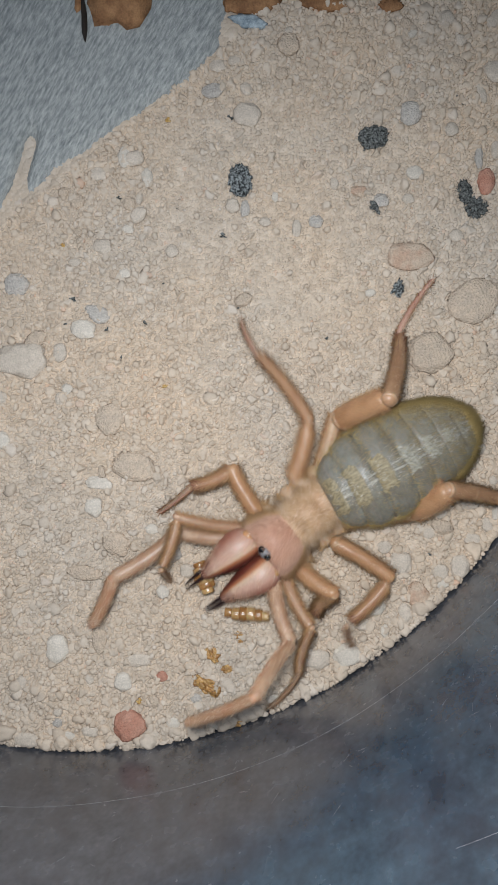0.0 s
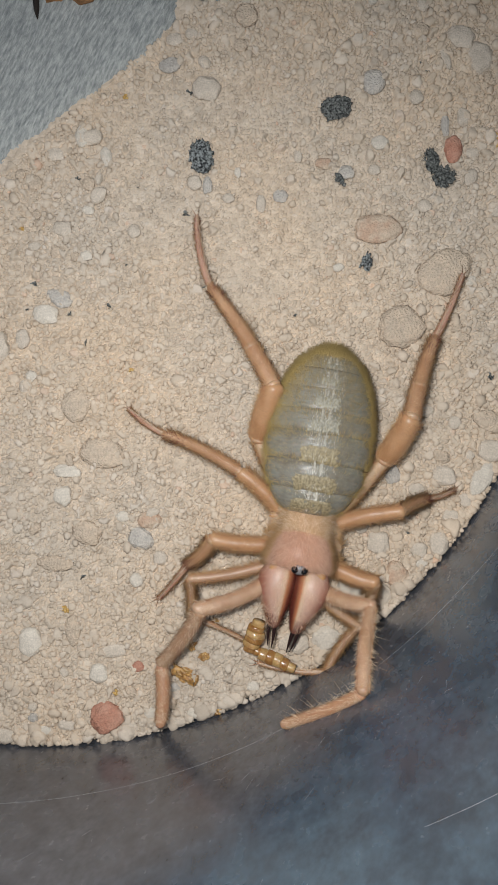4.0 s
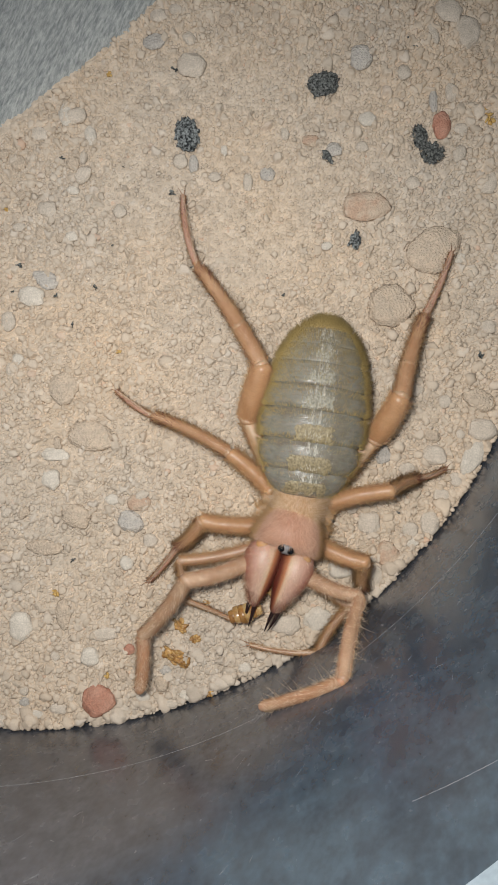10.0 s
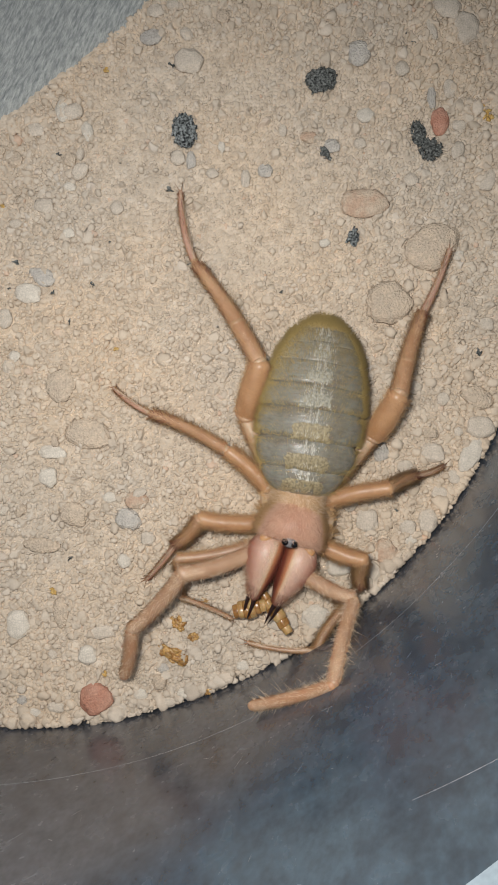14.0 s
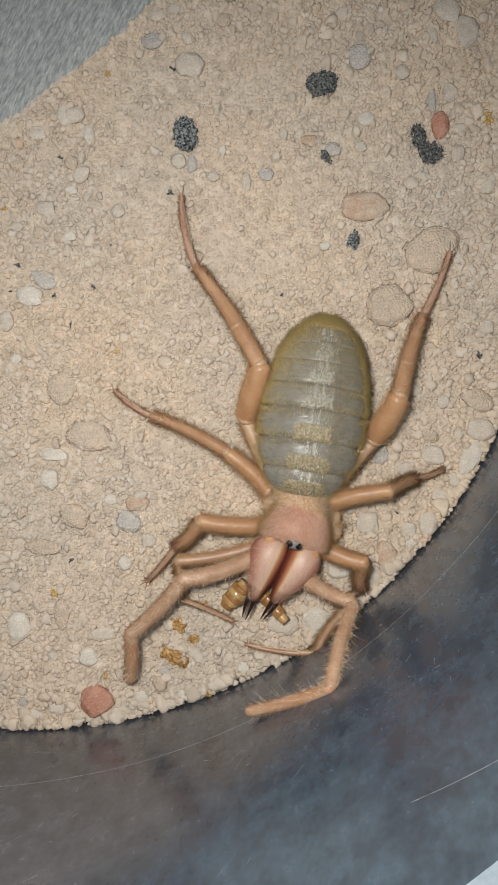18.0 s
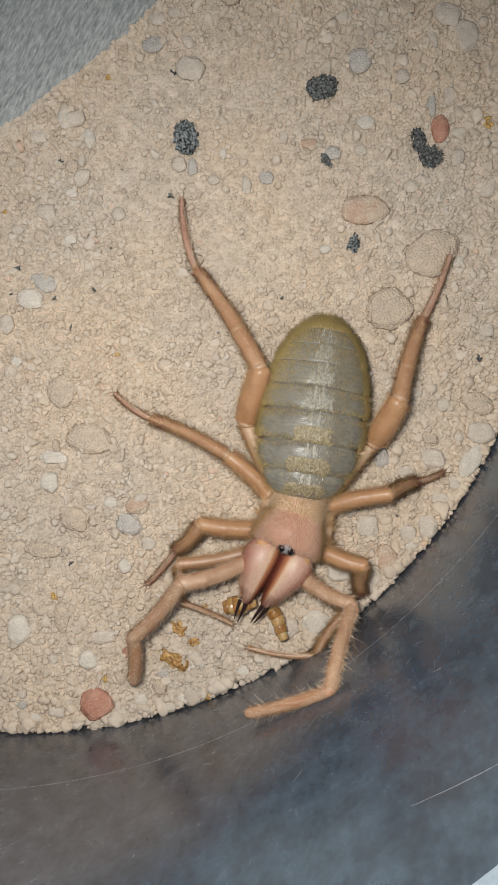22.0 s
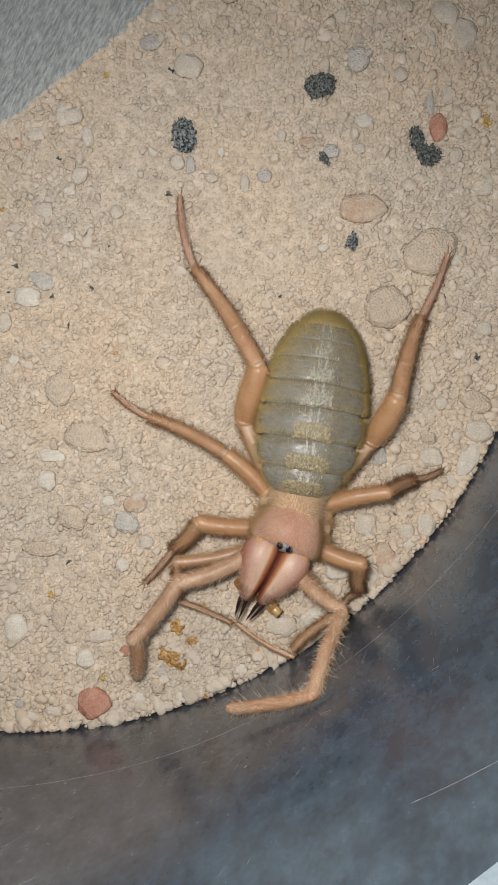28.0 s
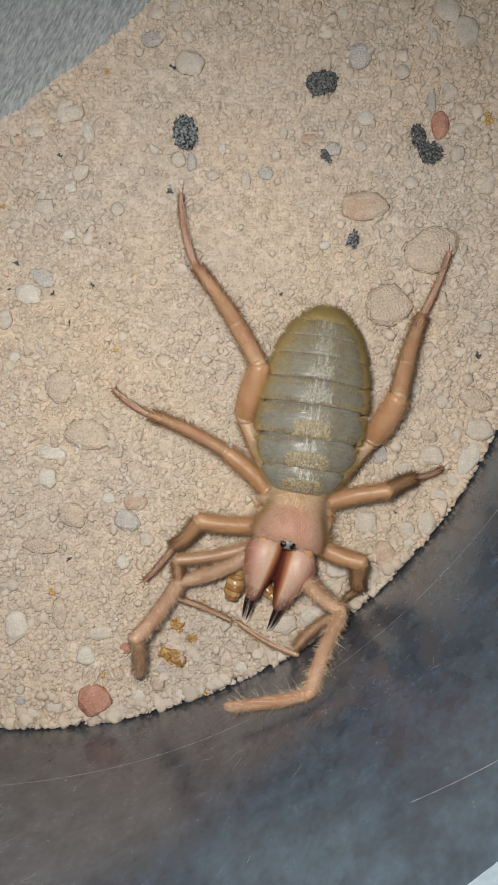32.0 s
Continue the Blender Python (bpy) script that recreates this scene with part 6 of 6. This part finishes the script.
    # ends of the two larva pieces
    prey(0, -15.6, -14.1, -12.7, -21.4, -10.5, -23.8, -2, -24)
    prey(0.2, -17.8, -19.8, -12.9, -24.6, -10, -27.8, -2.4, -30)
    prey(0.4, -16.1, -28.3, -9.9, -28.7, -5, -30.1, 4.6, -30.8)
    prey(0.6, -11.8, -27.5, -5.7, -28.3, -2.1, -31.5, 6.9, -38.7)
    prey(0.8, -14, -30.9, -7.1, -29.1, -2.8, -31, 1, -38.8)
    prey(1, -13.1, -30.4, -5.5, -28.5, -0.4, -31.8, 3.9, -41.1)
    prey(1.2, -4, -30.1, 1.8, -25, 5.8, -25.8, 14.4, -32)
    prey(1.4, 0.9, -33.5, 5.7, -27, 10.2, -25.9, 18.1, -26.7)
    prey(1.6, -9.5, -32, -5.1, -25.5, 0.8, -26.4, 9.3, -31.1)
    prey(1.8, -10, -31.2, -4.5, -26.2, 0.5, -28.6, 3, -32.9)
    prey(2, -5.2, -33.3, -5.2, -26.4, 2.1, -28.8, 4.6, -34.8)
    prey(2.5, -2.9, -33.8, 0.5, -26.9, 2.3, -27.4, 5.6, -32.7)
    prey(3, 0.1, -35.8, -0.6, -28.5, -0.6, -34, 6, -37.4)
    prey(3.5, -0.5, -34.4, -0.4, -27.9, -0.7, -34.4, 5.9, -36.5)
    prey(5.5, -4.6, -29.6, 2.2, -27.2, 1.7, -23.8, 5.1, -27.7)
    prey(6, -5.5, -28.8, 1.1, -26.9, 2.6, -23, 4.7, -25.4)
    prey(7, -5.6, -30.7, 0.9, -29.7, 2.9, -23.9, 5, -26.3)
    prey(8, -1.1, -31.3, 3.3, -29.4, 3.3, -24.1, 5.4, -26.5)
    prey(9, -1.6, -31, 2.8, -28.8, 2.8, -24, 5, -26.4)
    prey(10, -3.5, -30.3, 2.3, -28.3, 2.8, -24, 5, -26.4)
    prey(11, -3.9, -30.2, 1.5, -28.8, 3, -23.9, 5.1, -26.4)
    prey(12, -4.7, -25.5, 1.6, -27.2, 3.1, -23.8, 5.2, -26.2)
    prey(13, -4.7, -25.6, 1.6, -27.3, 3.1, -23.9, 5.2, -26.4)
    prey(14, -2.2, -29.6, 3.1, -28.2, 3.2, -27.2, 6.7, -32.1)
    prey(14.5, -2.6, -29.7, 3.3, -27.8, 2.8, -27.3, 7.6, -32.2)
    prey(16.5, -3.6, -27.6, 2.2, -26.4, 2.7, -25.9, 6.6, -30.8)
    prey(17, -3.5, -28.2, 2.1, -26.5, 2.6, -26.1, 6.7, -30.7)
    prey(18, -3.4, -28, -0.6, -24.4, 2.6, -25.9, 5.5, -29.3)
    prey(19, -2.2, -28.2, -0.8, -23.6, 2.5, -25.7, 3.9, -29.1)
    prey(20, -1.8, -28, -0.6, -23.4, 3.1, -26.7, 8.6, -31.3)
    prey(21, -3.5, -28.9, 2.5, -27.4, 3, -26.4, 7.6, -31)
    prey(22, -4.2, -28.1, 1.6, -26.5, 3.6, -26.3, 6.2, -32.7)
    prey(23, -3.3, -28.7, 1.6, -27.3, 3.5, -26.3, 6.4, -33.1)
    prey(24, -3.2, -28.2, 1.7, -26.3, 1.2, -27.2, 9, -31.9)
    prey(25, -4.2, -28.1, 1.7, -26.7, 2.2, -27.2, 4.1, -33.2)
    prey(25.5, -4.2, -28, 1.6, -26.6, 2.1, -27.1, 5, -32.5)
    prey(27.5, -0.8, -24.3, 2.6, -21.6, 1.2, -24.6, 4.8, -28)
    prey(28, -0.8, -24.3, 2.6, -21.6, 1.2, -24.6, 4.8, -28)
    prey(29, -1.2, -24.8, 2, -22, 1.2, -23.4, 4, -26.4)
    prey(30, -2.6, -27.4, -1.4, -22.6, 1.2, -22.6, 4, -25.6)
    prey(31, -2.5, -27, -1.3, -22.3, 1.2, -22.6, 4, -25.6)
    prey(32, -2.4, -26.8, -1.2, -22, 1.2, -22.6, 4, -25.6)

    start = {t: Vector((xy[0] * M, xy[1] * M, 0)) for t, xy in bodies if t <= 3}
    final = start[3]

    def moved(t):
        return start.get(t, final)

    def go(ob, rows):
        rows = [(t, Matrix.Translation(-moved(t)) @ m) for t, m in rows]
        if rows[-1][0] < 32:
            rows.append((32, rows[-1][1]))
        walk(ob, rows)

    walk(SPIDER, [(t, Matrix.Translation(p)) for t, p in start.items()] + [(32, Matrix.Translation(final))])
    for key, rows in limbs.items():
        for k, ob in enumerate(LIMB_PARTS[key]):
            a, b = (slice(3 * i, 3 * i + 3) for i in (k, k + 1))
            go(ob, [(t, along(xyz[a], xyz[b], "mid")) for t, xyz in rows])
    poses = {"head": [], "jaw_west": [], "jaw_east": [], **{("thorax", k): [] for k in range(3)}, **{i: [] for i in range(ABD_N)}}
    for t, q in bodies:
        w, e, eyes, tips = Vector(q[0:2]), Vector(q[2:4]), Vector(q[4:6]), (Vector(q[6:8]), Vector(q[8:10]))
        if t >= 2:  # the rear leans to the east while it feeds
            e = e + Vector((0.9, 0))
        ahead = ((eyes - w).normalized() + ((tips[0] + tips[1]) / 2 - eyes).normalized()).normalized()
        left = Vector((-ahead.y, ahead.x))
        poses["head"].append((t, along((*eyes, 10.6), (*(eyes + ahead), 10.6))))
        # seen from above with the head to the south, the western jaw lies on the animal's right
        for key, tip, s in (("jaw_west", tips[0], -1), ("jaw_east", tips[1], 1)):
            root = eyes + ahead * 0.6 + left * s * 2.9
            d = (tip - root).normalized()
            slide = ((tip - root).length - 14.2) * 0.45
            poses[key].append((t, along((*(root + d * slide), 7.6), (*(root + d * (slide + 14.2)), 6.2))))
        back = eyes - ahead * 5.0
        for k, f in enumerate((0.08, 0.5, 0.95)):
            mid = w + (back - w) * f
            d = (back - w) if (back - w).length > 1 else ahead
            poses["thorax", k].append((t, along((*mid, 6.4), (*(mid + d.normalized()), 6.4))))
        for i in range(ABD_N):
            p = w + (e - w) * ABD_S[i] * 0.97
            poses[i].append((t, along((*p, 7.4), (*(p + (e - w).normalized()), 7.4))))
    for key, rows in poses.items():
        go(BANDS[key] if isinstance(key, int) else BODY_PARTS[key], rows)
    for k, ob in enumerate(PREY):
        walk(ob, [(t, along((*q[4 * k:4 * k + 2], 3.4), (*q[4 * k + 2:4 * k + 4], 4.2), "mid")) for t, q in preys])


motions()
